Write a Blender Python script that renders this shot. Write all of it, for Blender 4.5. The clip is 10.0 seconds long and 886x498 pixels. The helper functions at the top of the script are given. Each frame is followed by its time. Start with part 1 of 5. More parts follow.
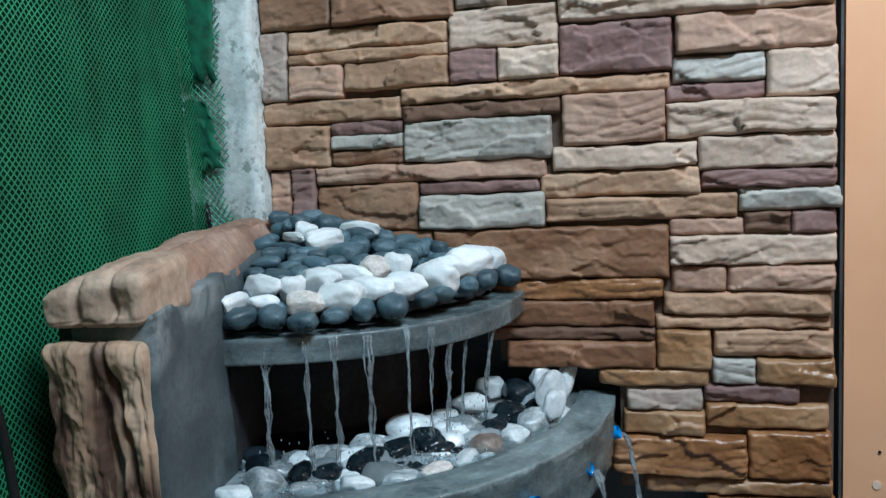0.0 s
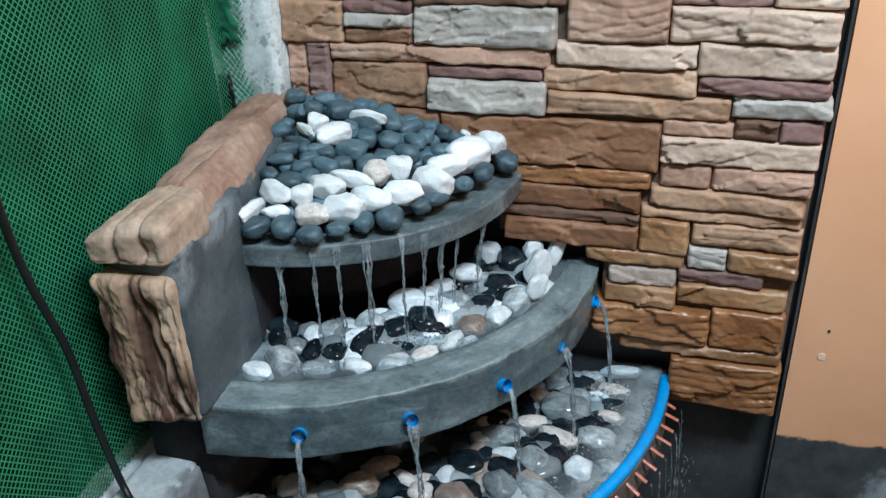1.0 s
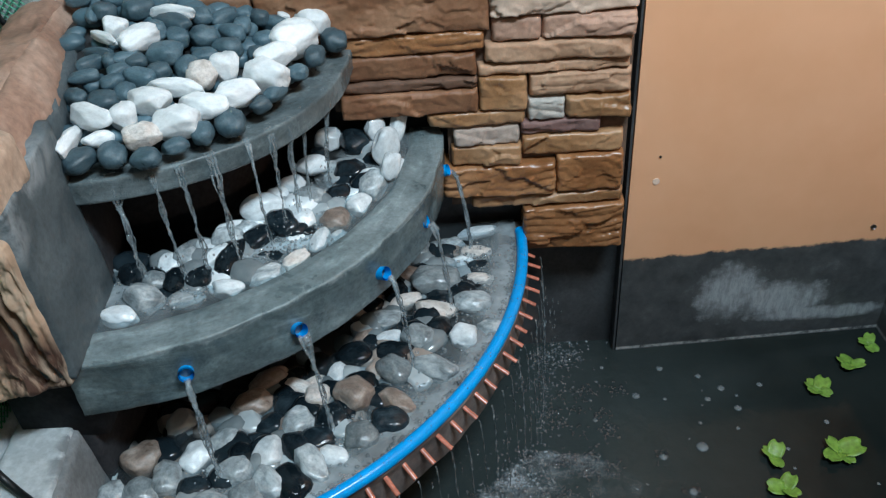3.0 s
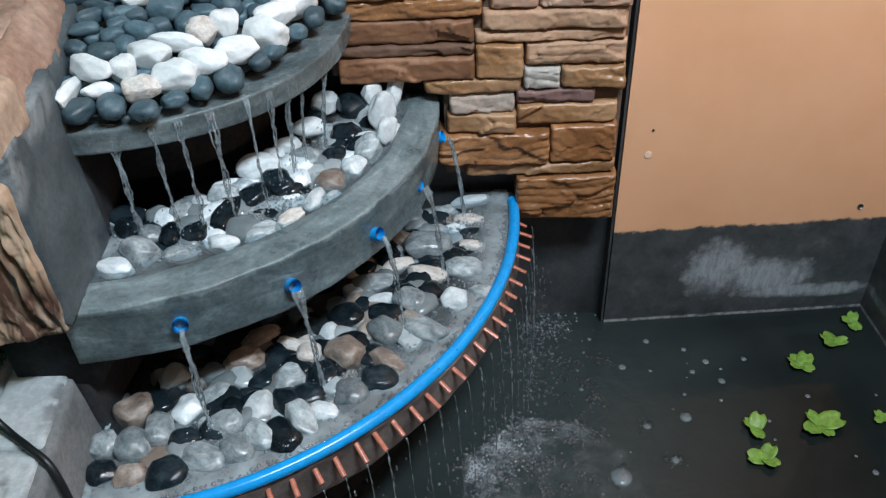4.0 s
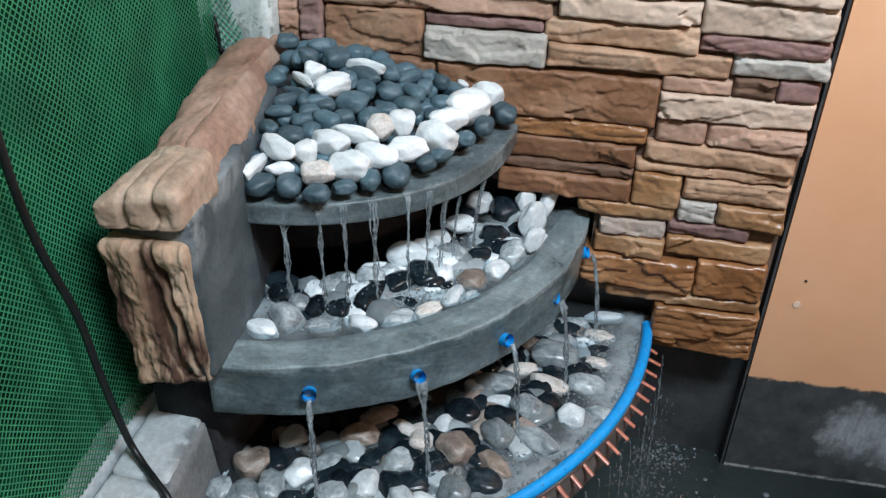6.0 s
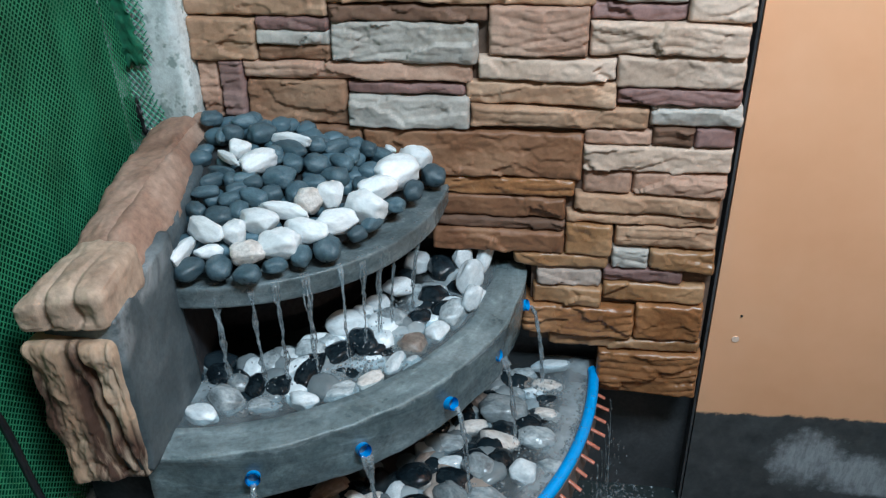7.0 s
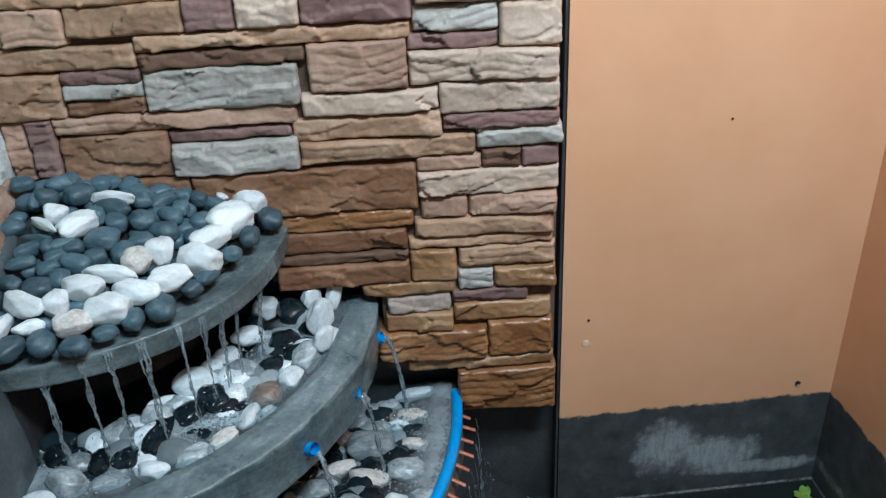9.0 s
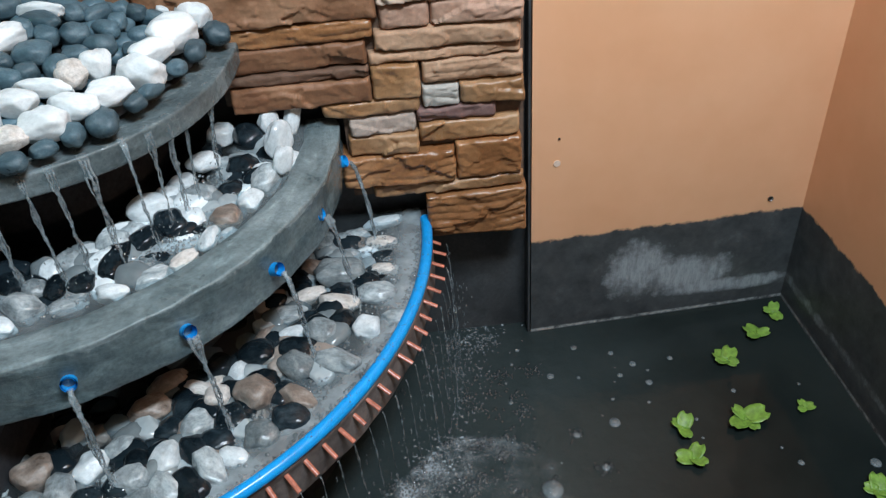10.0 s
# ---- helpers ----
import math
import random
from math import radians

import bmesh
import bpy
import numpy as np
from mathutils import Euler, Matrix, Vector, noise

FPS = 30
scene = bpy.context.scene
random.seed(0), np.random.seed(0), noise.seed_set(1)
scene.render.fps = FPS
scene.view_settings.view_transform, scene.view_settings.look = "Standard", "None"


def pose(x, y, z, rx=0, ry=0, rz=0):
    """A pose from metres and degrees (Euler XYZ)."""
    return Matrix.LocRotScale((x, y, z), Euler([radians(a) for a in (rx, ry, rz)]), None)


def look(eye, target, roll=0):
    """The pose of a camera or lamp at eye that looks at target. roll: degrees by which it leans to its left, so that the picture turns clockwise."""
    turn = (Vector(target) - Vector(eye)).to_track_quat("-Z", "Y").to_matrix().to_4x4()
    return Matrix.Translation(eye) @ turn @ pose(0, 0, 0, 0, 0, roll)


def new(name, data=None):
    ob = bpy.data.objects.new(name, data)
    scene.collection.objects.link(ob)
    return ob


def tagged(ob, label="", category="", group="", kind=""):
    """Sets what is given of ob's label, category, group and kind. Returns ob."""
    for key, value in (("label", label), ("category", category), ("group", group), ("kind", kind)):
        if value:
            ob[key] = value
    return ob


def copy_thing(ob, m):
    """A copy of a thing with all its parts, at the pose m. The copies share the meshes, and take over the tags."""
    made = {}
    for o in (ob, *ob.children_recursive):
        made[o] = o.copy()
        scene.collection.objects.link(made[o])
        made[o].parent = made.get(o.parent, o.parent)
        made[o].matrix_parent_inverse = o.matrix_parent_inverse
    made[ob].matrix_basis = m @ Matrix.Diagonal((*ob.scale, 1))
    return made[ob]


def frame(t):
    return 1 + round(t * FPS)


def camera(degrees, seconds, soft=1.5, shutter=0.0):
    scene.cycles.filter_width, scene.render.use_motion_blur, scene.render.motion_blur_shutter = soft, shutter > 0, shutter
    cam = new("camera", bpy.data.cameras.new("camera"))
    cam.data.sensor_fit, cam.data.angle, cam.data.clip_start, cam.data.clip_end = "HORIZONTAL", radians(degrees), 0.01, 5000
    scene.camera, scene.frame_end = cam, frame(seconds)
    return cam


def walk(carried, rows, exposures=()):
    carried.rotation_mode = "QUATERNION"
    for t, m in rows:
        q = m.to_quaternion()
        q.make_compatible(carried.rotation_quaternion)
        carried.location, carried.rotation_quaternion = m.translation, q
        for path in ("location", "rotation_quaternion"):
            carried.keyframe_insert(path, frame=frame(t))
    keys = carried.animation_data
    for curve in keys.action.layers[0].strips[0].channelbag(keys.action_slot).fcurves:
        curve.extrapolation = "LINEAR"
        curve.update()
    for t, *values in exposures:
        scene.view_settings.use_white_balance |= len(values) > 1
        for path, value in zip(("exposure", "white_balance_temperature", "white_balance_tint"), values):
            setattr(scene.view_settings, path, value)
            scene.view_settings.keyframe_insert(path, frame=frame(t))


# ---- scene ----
cam = camera(57.6, 10.0, soft=1.25, shutter=0.1)
PATH = [
    (0, (0.619, -1.371, 0.85), (0.17, 0.567, 0.649), -2.5),
    (0.5, (0.687, -1.344, 1.027), (0.118, 0.528, 0.613), 1.1),
    (0.6, (0.702, -1.35, 1.056), (0.138, 0.496, 0.532), 1.1),
    (0.8, (0.745, -1.365, 1.132), (0.153, 0.396, 0.391), -0.9),
    (1, (0.734, -1.381, 1.168), (0.176, 0.325, 0.288), -1.8),
    (1.5, (0.701, -1.342, 1.209), (0.271, 0.35, 0.233), -2.1),
    (2, (0.639, -1.313, 1.241), (0.433, 0.409, 0.245), -2.6),
    (2.5, (0.618, -1.321, 1.209), (0.544, 0.356, 0.122), -4.4),
    (2.7, (0.624, -1.33, 1.194), (0.558, 0.306, 0.045), -4.7),
    (4, (0.621, -1.377, 1.162), (0.581, 0.208, -0.058), -2.6),
    (4.5, (0.606, -1.398, 1.168), (0.465, 0.173, -0.063), 0.7),
    (5, (0.6, -1.408, 1.179), (0.33, 0.158, -0.034), 1.8),
    (5.5, (0.598, -1.399, 1.205), (0.241, 0.182, 0.033), 1.7),
    (5.7, (0.605, -1.393, 1.212), (0.233, 0.219, 0.088), 1.4),
    (6.8, (0.648, -1.35, 1.265), (0.321, 0.356, 0.274), -1.2),
    (7, (0.651, -1.35, 1.27), (0.367, 0.366, 0.282), -1.5),
    (7.5, (0.662, -1.351, 1.279), (0.461, 0.388, 0.311), -2.3),
    (8, (0.678, -1.346, 1.28), (0.55, 0.404, 0.321), -2.9),
    (8.5, (0.692, -1.346, 1.292), (0.646, 0.42, 0.354), -3.1),
    (9, (0.697, -1.337, 1.277), (0.733, 0.427, 0.336), -3.1),
    (9.5, (0.699, -1.335, 1.208), (0.781, 0.337, 0.115), -3.6),
    (10, (0.708, -1.338, 1.172), (0.777, 0.246, -0.048), -4.5),
]
EXPOSURE = [(0, -0.25, 6000, 3), (0.6, -0.03, 6150, 6), (1.5, -0.02, 6400, 7), (2.5, -0.2, 6350, 5), (4.0, 0.0, 6600, 10), (5.5, 0.03, 6750, 12), (7.0, -0.18, 6250, 6), (8.5, -0.3, 6100, 4), (9.5, -0.22, 6400, 8), (10, 0.02, 6650, 10)]
walk(cam, [(t, look(eye, target, roll)) for t, eye, target, roll in PATH], EXPOSURE)

# ---- light ----
world = bpy.data.worlds.new("night")
scene.world = world
world.use_nodes = True
world.node_tree.nodes["Background"].inputs[0].default_value = (0.55, 0.75, 1.0, 1)
world.node_tree.nodes["Background"].inputs[1].default_value = 0.10


def area_lamp(name, eye, target, sx, sy, watts, colour):
    lamp = bpy.data.lights.new(name, "AREA")
    lamp.shape, lamp.size, lamp.size_y, lamp.energy, lamp.color = "RECTANGLE", sx, sy, watts, colour
    ob = new(name, lamp)
    ob.matrix_world = look(eye, target)
    return ob


area_lamp("ceiling_lamp", (1.40, -1.16, 2.40), (0.8, -0.2, 0.3), 1.2, 0.12, 82, (0.80, 0.97, 1.12))


# ---- materials ----
def nodes_of(name):
    m = bpy.data.materials.new(name)
    m.use_nodes = True
    t = m.node_tree
    return m, t, t.nodes["Principled BSDF"]


def link(t, a, b):
    t.links.new(a, b)


def coords(t, stretch=(1, 1, 1), wander=True):
    tc = t.nodes.new("ShaderNodeTexCoord")
    mp = t.nodes.new("ShaderNodeMapping")
    mp.inputs["Scale"].default_value = stretch
    link(t, tc.outputs["Object"], mp.inputs["Vector"])
    if wander:
        info = t.nodes.new("ShaderNodeObjectInfo")
        mul = t.nodes.new("ShaderNodeMath")
        mul.operation = "MULTIPLY"
        mul.inputs[1].default_value = 37.0
        link(t, info.outputs["Random"], mul.inputs[0])
        link(t, mul.outputs[0], mp.inputs["Location"])
    return mp.outputs["Vector"]


def noise_of(t, vec, scale, detail=5, rough=0.6, distort=0.0):
    n = t.nodes.new("ShaderNodeTexNoise")
    n.inputs["Scale"].default_value, n.inputs["Detail"].default_value = scale, detail
    n.inputs["Roughness"].default_value, n.inputs["Distortion"].default_value = rough, distort
    link(t, vec, n.inputs["Vector"])
    return n.outputs["Fac"]


def ramp_of(t, fac, stops):
    r = t.nodes.new("ShaderNodeValToRGB")
    e = r.color_ramp.elements
    while len(e) < len(stops):
        e.new(0.5)
    for el, (p, c) in zip(e, stops):
        el.position, el.color = p, (*c, 1)
    link(t, fac, r.inputs["Fac"])
    return r.outputs["Color"]


def mix_of(t, fac, a, b, blend="MIX"):
    m = t.nodes.new("ShaderNodeMix")
    m.data_type, m.blend_type = "RGBA", blend
    for sock, v in ((m.inputs[0], fac), (m.inputs[6], a), (m.inputs[7], b)):
        if isinstance(v, (int, float)):
            sock.default_value = v
        elif isinstance(v, tuple):
            sock.default_value = (*v, 1)
        else:
            link(t, v, sock)
    return m.outputs[2]


def math_of(t, op, a, b=0.0, clamp=False):
    m = t.nodes.new("ShaderNodeMath")
    m.operation, m.use_clamp = op, clamp
    for sock, v in ((m.inputs[0], a), (m.inputs[1], b)):
        if isinstance(v, (int, float)):
            sock.default_value = v
        else:
            link(t, v, sock)
    return m.outputs[0]


def range_of(t, v, a, b, c=0.0, d=1.0):
    m = t.nodes.new("ShaderNodeMapRange")
    for k, x in zip((1, 2, 3, 4), (a, b, c, d)):
        m.inputs[k].default_value = x
    link(t, v, m.inputs[0])
    return m.outputs[0]


def bump_of(t, bsdf, height, strength=0.3, distance=0.002):
    b = t.nodes.new("ShaderNodeBump")
    b.inputs["Strength"].default_value, b.inputs["Distance"].default_value = strength, distance
    link(t, height, b.inputs["Height"])
    link(t, b.outputs[0], bsdf.inputs["Normal"])


def place_z(t):
    g = t.nodes.new("ShaderNodeNewGeometry")
    s = t.nodes.new("ShaderNodeSeparateXYZ")
    link(t, g.outputs["Position"], s.inputs[0])
    return s.outputs


def surface(name, dark, mid, light, scale=8, fine=90, rough=(0.6, 0.85), bump=0.4, depth=0.002, stretch=(1, 1, 1), vary=0.0, wet=None, fleck=None, grain=0.62):
    """A mineral surface: a broad and a fine noise in colour, uneven gloss, bump. wet: (height, softness) below which it
    is dark and glossy, for wet feet and for the rim's shaded face.
    """
    m, t, b = nodes_of(name)
    v = coords(t, stretch)
    n1, n2 = noise_of(t, v, scale, 6, 0.62, 0.4), noise_of(t, v, fine, 4, 0.7)
    col = ramp_of(t, n1, ((0.28, dark), (0.5, mid), (0.72, light)))
    shade = ramp_of(t, n2, ((0.3, (grain, grain, grain)), (0.62, (1.1, 1.1, 1.1))))
    col = mix_of(t, 0.75, col, shade, "MULTIPLY")
    if fleck:
        n3 = noise_of(t, v, fine * 0.35, 3, 0.8)
        col = mix_of(t, range_of(t, n3, 0.56, 0.64), col, fleck)
    if vary:
        info = t.nodes.new("ShaderNodeObjectInfo")
        h = t.nodes.new("ShaderNodeHueSaturation")
        link(t, range_of(t, info.outputs["Random"], 0, 1, 1 - vary, 1 + vary), h.inputs["Value"])
        link(t, col, h.inputs["Color"])
        col = h.outputs["Color"]
    r = range_of(t, n1, 0.3, 0.7, *rough)
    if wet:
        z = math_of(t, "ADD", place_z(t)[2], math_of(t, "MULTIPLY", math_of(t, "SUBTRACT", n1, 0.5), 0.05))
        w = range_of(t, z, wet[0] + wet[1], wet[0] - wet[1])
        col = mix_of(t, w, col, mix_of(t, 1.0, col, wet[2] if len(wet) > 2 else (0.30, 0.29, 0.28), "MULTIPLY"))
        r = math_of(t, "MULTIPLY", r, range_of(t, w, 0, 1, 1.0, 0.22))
    link(t, col, b.inputs["Base Color"])
    link(t, r, b.inputs["Roughness"])
    bump_of(t, b, math_of(t, "ADD", n1, math_of(t, "MULTIPLY", n2, 0.6)), bump, depth)
    return m


def trowelled(m, strength=0.8):
    """Adds long trowel marks and scrapes that run round the corner of the fountain to a cement surface."""
    t = m.node_tree
    b = t.nodes["Principled BSDF"]
    s = place_z(t)
    x = math_of(t, "SUBTRACT", s[0], 0.03)
    r = math_of(t, "SQRT", math_of(t, "ADD", math_of(t, "MULTIPLY", x, x), math_of(t, "MULTIPLY", s[1], s[1])))
    c = t.nodes.new("ShaderNodeCombineXYZ")
    link(t, math_of(t, "MULTIPLY", r, 38.0), c.inputs[0])
    link(t, math_of(t, "MULTIPLY", math_of(t, "ARCTAN2", s[1], x), 5.0), c.inputs[1])
    link(t, math_of(t, "MULTIPLY", math_of(t, "ADD", s[2], math_of(t, "MULTIPLY", s[0], 0.12)), 38.0), c.inputs[2])
    n = noise_of(t, c.outputs[0], 1.0, 6, 0.7, 0.6)
    old = b.inputs["Base Color"].links[0].from_socket
    mark = ramp_of(t, n, ((0.30, (0.40, 0.42, 0.43)), (0.46, (0.85, 0.86, 0.86)), (0.56, (1.05, 1.05, 1.05)), (0.66, (1.7, 1.72, 1.72))))
    link(t, mix_of(t, strength, old, mark, "MULTIPLY"), b.inputs["Base Color"])
    bump = b.inputs["Normal"].links[0].from_node
    h = bump.inputs["Height"].links[0].from_socket
    link(t, math_of(t, "ADD", h, math_of(t, "MULTIPLY", n, 1.2)), bump.inputs["Height"])
    return m


def plain(name, colour, rough=0.5, metal=0.0, bump=0.0, scale=60, vary=0.15):
    m, t, b = nodes_of(name)
    n = noise_of(t, coords(t), scale, 4)
    lo, hi = tuple(c * (1 - vary) for c in colour), tuple(min(1, c * (1 + vary)) for c in colour)
    link(t, ramp_of(t, n, ((0.35, lo), (0.65, hi))), b.inputs["Base Color"])
    link(t, range_of(t, n, 0.3, 0.7, rough * 0.85, min(1, rough * 1.15)), b.inputs["Roughness"])
    b.inputs["Metallic"].default_value = metal
    if bump:
        bump_of(t, b, n, bump)
    return m


def clear_water(name, tint, murk, rough=0.02, ripple=0.25, ripple_scale=30, shore=None, ior=1.33):
    """A water surface: a see-through body with some cloudiness, gloss by Fresnel."""
    m, t, b = nodes_of(name)
    out = t.nodes["Material Output"]
    v = coords(t, wander=False)
    n = noise_of(t, v, ripple_scale, 3, 0.5)
    tr = t.nodes.new("ShaderNodeBsdfTransparent")
    tr.inputs[0].default_value = (*tint, 1)
    di = t.nodes.new("ShaderNodeBsdfDiffuse")
    di.inputs[0].default_value = (0.52, 0.60, 0.63, 1)
    gl = t.nodes.new("ShaderNodeBsdfGlossy")
    gl.inputs["Roughness"].default_value = rough
    fr = t.nodes.new("ShaderNodeFresnel")
    fr.inputs[0].default_value = ior
    bp = t.nodes.new("ShaderNodeBump")
    bp.inputs["Strength"].default_value, bp.inputs["Distance"].default_value = ripple, 0.004
    link(t, n, bp.inputs["Height"])
    for x in (gl, fr):
        link(t, bp.outputs[0], x.inputs["Normal"])
    m1, m2 = t.nodes.new("ShaderNodeMixShader"), t.nodes.new("ShaderNodeMixShader")
    cloud = range_of(t, noise_of(t, v, 14, 4), 0.35, 0.7, murk * 0.4, murk * 1.5)
    if shore:
        s = place_z(t)
        x = math_of(t, "SUBTRACT", s[0], 0.03)
        r = math_of(t, "SQRT", math_of(t, "ADD", math_of(t, "MULTIPLY", x, x), math_of(t, "MULTIPLY", s[1], s[1])))
        r = math_of(t, "ADD", r, math_of(t, "MULTIPLY", math_of(t, "SUBTRACT", noise_of(t, v, 9, 4), 0.5), 0.12))
        cloud = math_of(t, "MULTIPLY", cloud, range_of(t, r, shore[0], shore[1], shore[4] if len(shore) > 4 else 0.08, 1.0))
        if len(shore) > 2:
            cloud = math_of(t, "MULTIPLY", cloud, range_of(t, r, shore[2], shore[3]))
    link(t, cloud, m1.inputs[0])
    link(t, tr.outputs[0], m1.inputs[1])
    link(t, di.outputs[0], m1.inputs[2])
    link(t, fr.outputs[0], m2.inputs[0])
    link(t, m1.outputs[0], m2.inputs[1])
    link(t, gl.outputs[0], m2.inputs[2])
    link(t, m2.outputs[0], out.inputs["Surface"])
    return m


STONE = {
    "t": surface("stone_tan", (0.305, 0.171, 0.114), (0.469, 0.285, 0.203), (0.568, 0.384, 0.285), 7, 150, bump=0.2, vary=0.12, depth=0.004, grain=0.84),
    "o": surface("stone_ochre", (0.316, 0.177, 0.104), (0.480, 0.290, 0.181), (0.589, 0.404, 0.280), 7, 150, bump=0.2, vary=0.12, depth=0.004, grain=0.84),
    "c": surface("stone_cream", (0.405, 0.282, 0.204), (0.555, 0.412, 0.318), (0.655, 0.515, 0.418), 7, 150, bump=0.2, vary=0.1, depth=0.004, grain=0.84),
    "b": surface("stone_brown", (0.173, 0.086, 0.049), (0.292, 0.157, 0.092), (0.389, 0.238, 0.151), 7, 150, bump=0.2, vary=0.12, depth=0.004, grain=0.84),
    "d": surface("stone_dark_brown", (0.097, 0.049, 0.030), (0.162, 0.086, 0.054), (0.238, 0.140, 0.092), 7, 150, bump=0.2, vary=0.1, depth=0.004, grain=0.84),
    "p": surface("stone_plum", (0.151, 0.081, 0.070), (0.248, 0.140, 0.124), (0.346, 0.227, 0.200), 7, 150, bump=0.2, vary=0.12, depth=0.004, grain=0.84),
    "g": surface("stone_grey", (0.287, 0.251, 0.211), (0.463, 0.430, 0.387), (0.606, 0.566, 0.512), 7, 150, bump=0.2, vary=0.08, depth=0.004, grain=0.84),
    "g2": surface("stone_grey_brown", (0.273, 0.197, 0.156), (0.414, 0.322, 0.270), (0.523, 0.436, 0.373), 7, 150, bump=0.2, vary=0.08, depth=0.004, grain=0.84),
    "w": surface("stone_ochre_wet", (0.205, 0.096, 0.038), (0.370, 0.195, 0.092), (0.480, 0.292, 0.162), 7, 150, rough=(0.18, 0.5), bump=0.25, vary=0.12, depth=0.004, grain=0.84),
    # Damp brown by the upper ledge, with some of the ledge's shadow in the colour.
    "b2": surface("stone_brown_damp_shaded", (0.155, 0.065, 0.033), (0.275, 0.130, 0.066), (0.375, 0.208, 0.118), 7, 150, rough=(0.4, 0.75), bump=0.2, vary=0.12, depth=0.004, grain=0.84),
    "r": surface("stone_rust_wet", (0.180, 0.070, 0.026), (0.325, 0.148, 0.062), (0.430, 0.222, 0.105), 7, 150, rough=(0.12, 0.36), bump=0.3, vary=0.12, depth=0.004, grain=0.84),
}
CEMENT = surface("cement_grey", (0.046, 0.061, 0.067), (0.077, 0.098, 0.107), (0.126, 0.154, 0.165), 9, 120, (0.45, 0.8), 0.35, 0.002)
CEMENT_MID = surface("cement_mid", (0.12, 0.130, 0.132), (0.19, 0.2, 0.203), (0.26, 0.272, 0.275), 8, 100, (0.6, 0.9), 0.35, 0.003)
CEMENT_WET = trowelled(surface("cement_wet", (0.074, 0.095, 0.101), (0.132, 0.165, 0.173), (0.205, 0.246, 0.256), 11, 130, (0.09, 0.42), 0.5, 0.003), 0.45)
# Darker below its edge: wet cement, plus the face's shade put into the colour.
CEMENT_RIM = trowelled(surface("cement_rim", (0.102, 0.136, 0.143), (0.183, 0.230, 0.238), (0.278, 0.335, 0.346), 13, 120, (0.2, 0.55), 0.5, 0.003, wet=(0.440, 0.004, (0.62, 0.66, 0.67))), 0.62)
CEMENT_DARK = surface("cement_black_coat", (0.012, 0.013, 0.014), (0.022, 0.023, 0.024), (0.04, 0.041, 0.042), 9, 120, (0.3, 0.6), 0.3, 0.002)
# Near-black with little gloss: deep shade of the recesses put into the colour.
CEMENT_BLACK = surface("recess_shade_black", (0.022, 0.022, 0.024), (0.036, 0.036, 0.039), (0.055, 0.055, 0.058), 9, 120, (0.8, 0.95), 0.3, 0.002)
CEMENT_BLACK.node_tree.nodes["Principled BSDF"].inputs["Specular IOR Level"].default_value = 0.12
WALL_COAT = surface("black_wall_coat", (0.026, 0.028, 0.030), (0.050, 0.053, 0.056), (0.085, 0.090, 0.094), 9, 120, (0.3, 0.6), 0.3, 0.002)
CEMENT_PALE = surface("cement_pale", (0.38, 0.41, 0.42), (0.47, 0.505, 0.515), (0.55, 0.585, 0.595), 5, 60, (0.7, 0.95), 0.25, 0.003, fleck=(0.40, 0.43, 0.44))
PLASTER = surface("whitewash", (0.5, 0.56, 0.56), (0.64, 0.7, 0.69), (0.74, 0.78, 0.77), 10, 70, (0.7, 0.95), 0.5, 0.004, fleck=(0.3, 0.36, 0.34))
SANDSTONE = surface("carved_sandstone", (0.34, 0.22, 0.155), (0.49, 0.355, 0.26), (0.59, 0.47, 0.365), 9, 80, (0.6, 0.9), 0.5, 0.004, stretch=(1, 1, 0.6))
SANDSTONE_RED = surface("red_sandstone", (0.23, 0.125, 0.085), (0.35, 0.215, 0.155), (0.46, 0.32, 0.245), 8, 80, (0.55, 0.85), 0.4, 0.003)
def stained(m, spots, stain, scale, stretch, lo, hi):
    """Adds a stain of its own shape to a surface: ragged spots (x, y, z and their radii) filled by a stretched noise."""
    t = m.node_tree
    b = t.nodes["Principled BSDF"]
    p = place_z(t)
    g = noise_of(t, coords(t, stretch, False), scale, 6, 0.65, 0.5)
    area = 0.0
    for centre, radii in spots:
        far = 0.0
        for axis, c, r in zip(p, centre, radii):
            q = math_of(t, "MULTIPLY", math_of(t, "SUBTRACT", axis, c), 1 / r)
            far = math_of(t, "ADD", math_of(t, "MULTIPLY", q, q), far)
        spot = range_of(t, math_of(t, "ADD", far, math_of(t, "MULTIPLY", math_of(t, "SUBTRACT", g, 0.5), 1.6)), 1.2, 0.35)
        area = math_of(t, "MAXIMUM", spot, area)
    old = b.inputs["Base Color"].links[0].from_socket
    link(t, mix_of(t, math_of(t, "MULTIPLY", area, range_of(t, g, lo, hi)), old, stain), b.inputs["Base Color"])
    return m


SANDSTONE_POST = surface("carved_sandstone_post", (0.25, 0.145, 0.088), (0.45, 0.305, 0.205), (0.62, 0.49, 0.375), 8, 80, (0.6, 0.9), 0.5, 0.004, stretch=(1, 1, 0.35), grain=0.75)
stained(SANDSTONE_POST, (((0.050, -0.61, 0.55), (0.020, 0.2, 0.16)), ((0.075, -0.61, 0.46), (0.050, 0.2, 0.08)), ((-0.005, -0.61, 0.57), (0.022, 0.2, 0.07))), (0.075, 0.036, 0.023), 30, (1, 1, 0.18), 0.32, 0.46)
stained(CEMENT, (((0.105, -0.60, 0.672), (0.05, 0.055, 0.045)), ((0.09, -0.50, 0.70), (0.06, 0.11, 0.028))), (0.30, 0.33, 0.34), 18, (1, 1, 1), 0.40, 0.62)
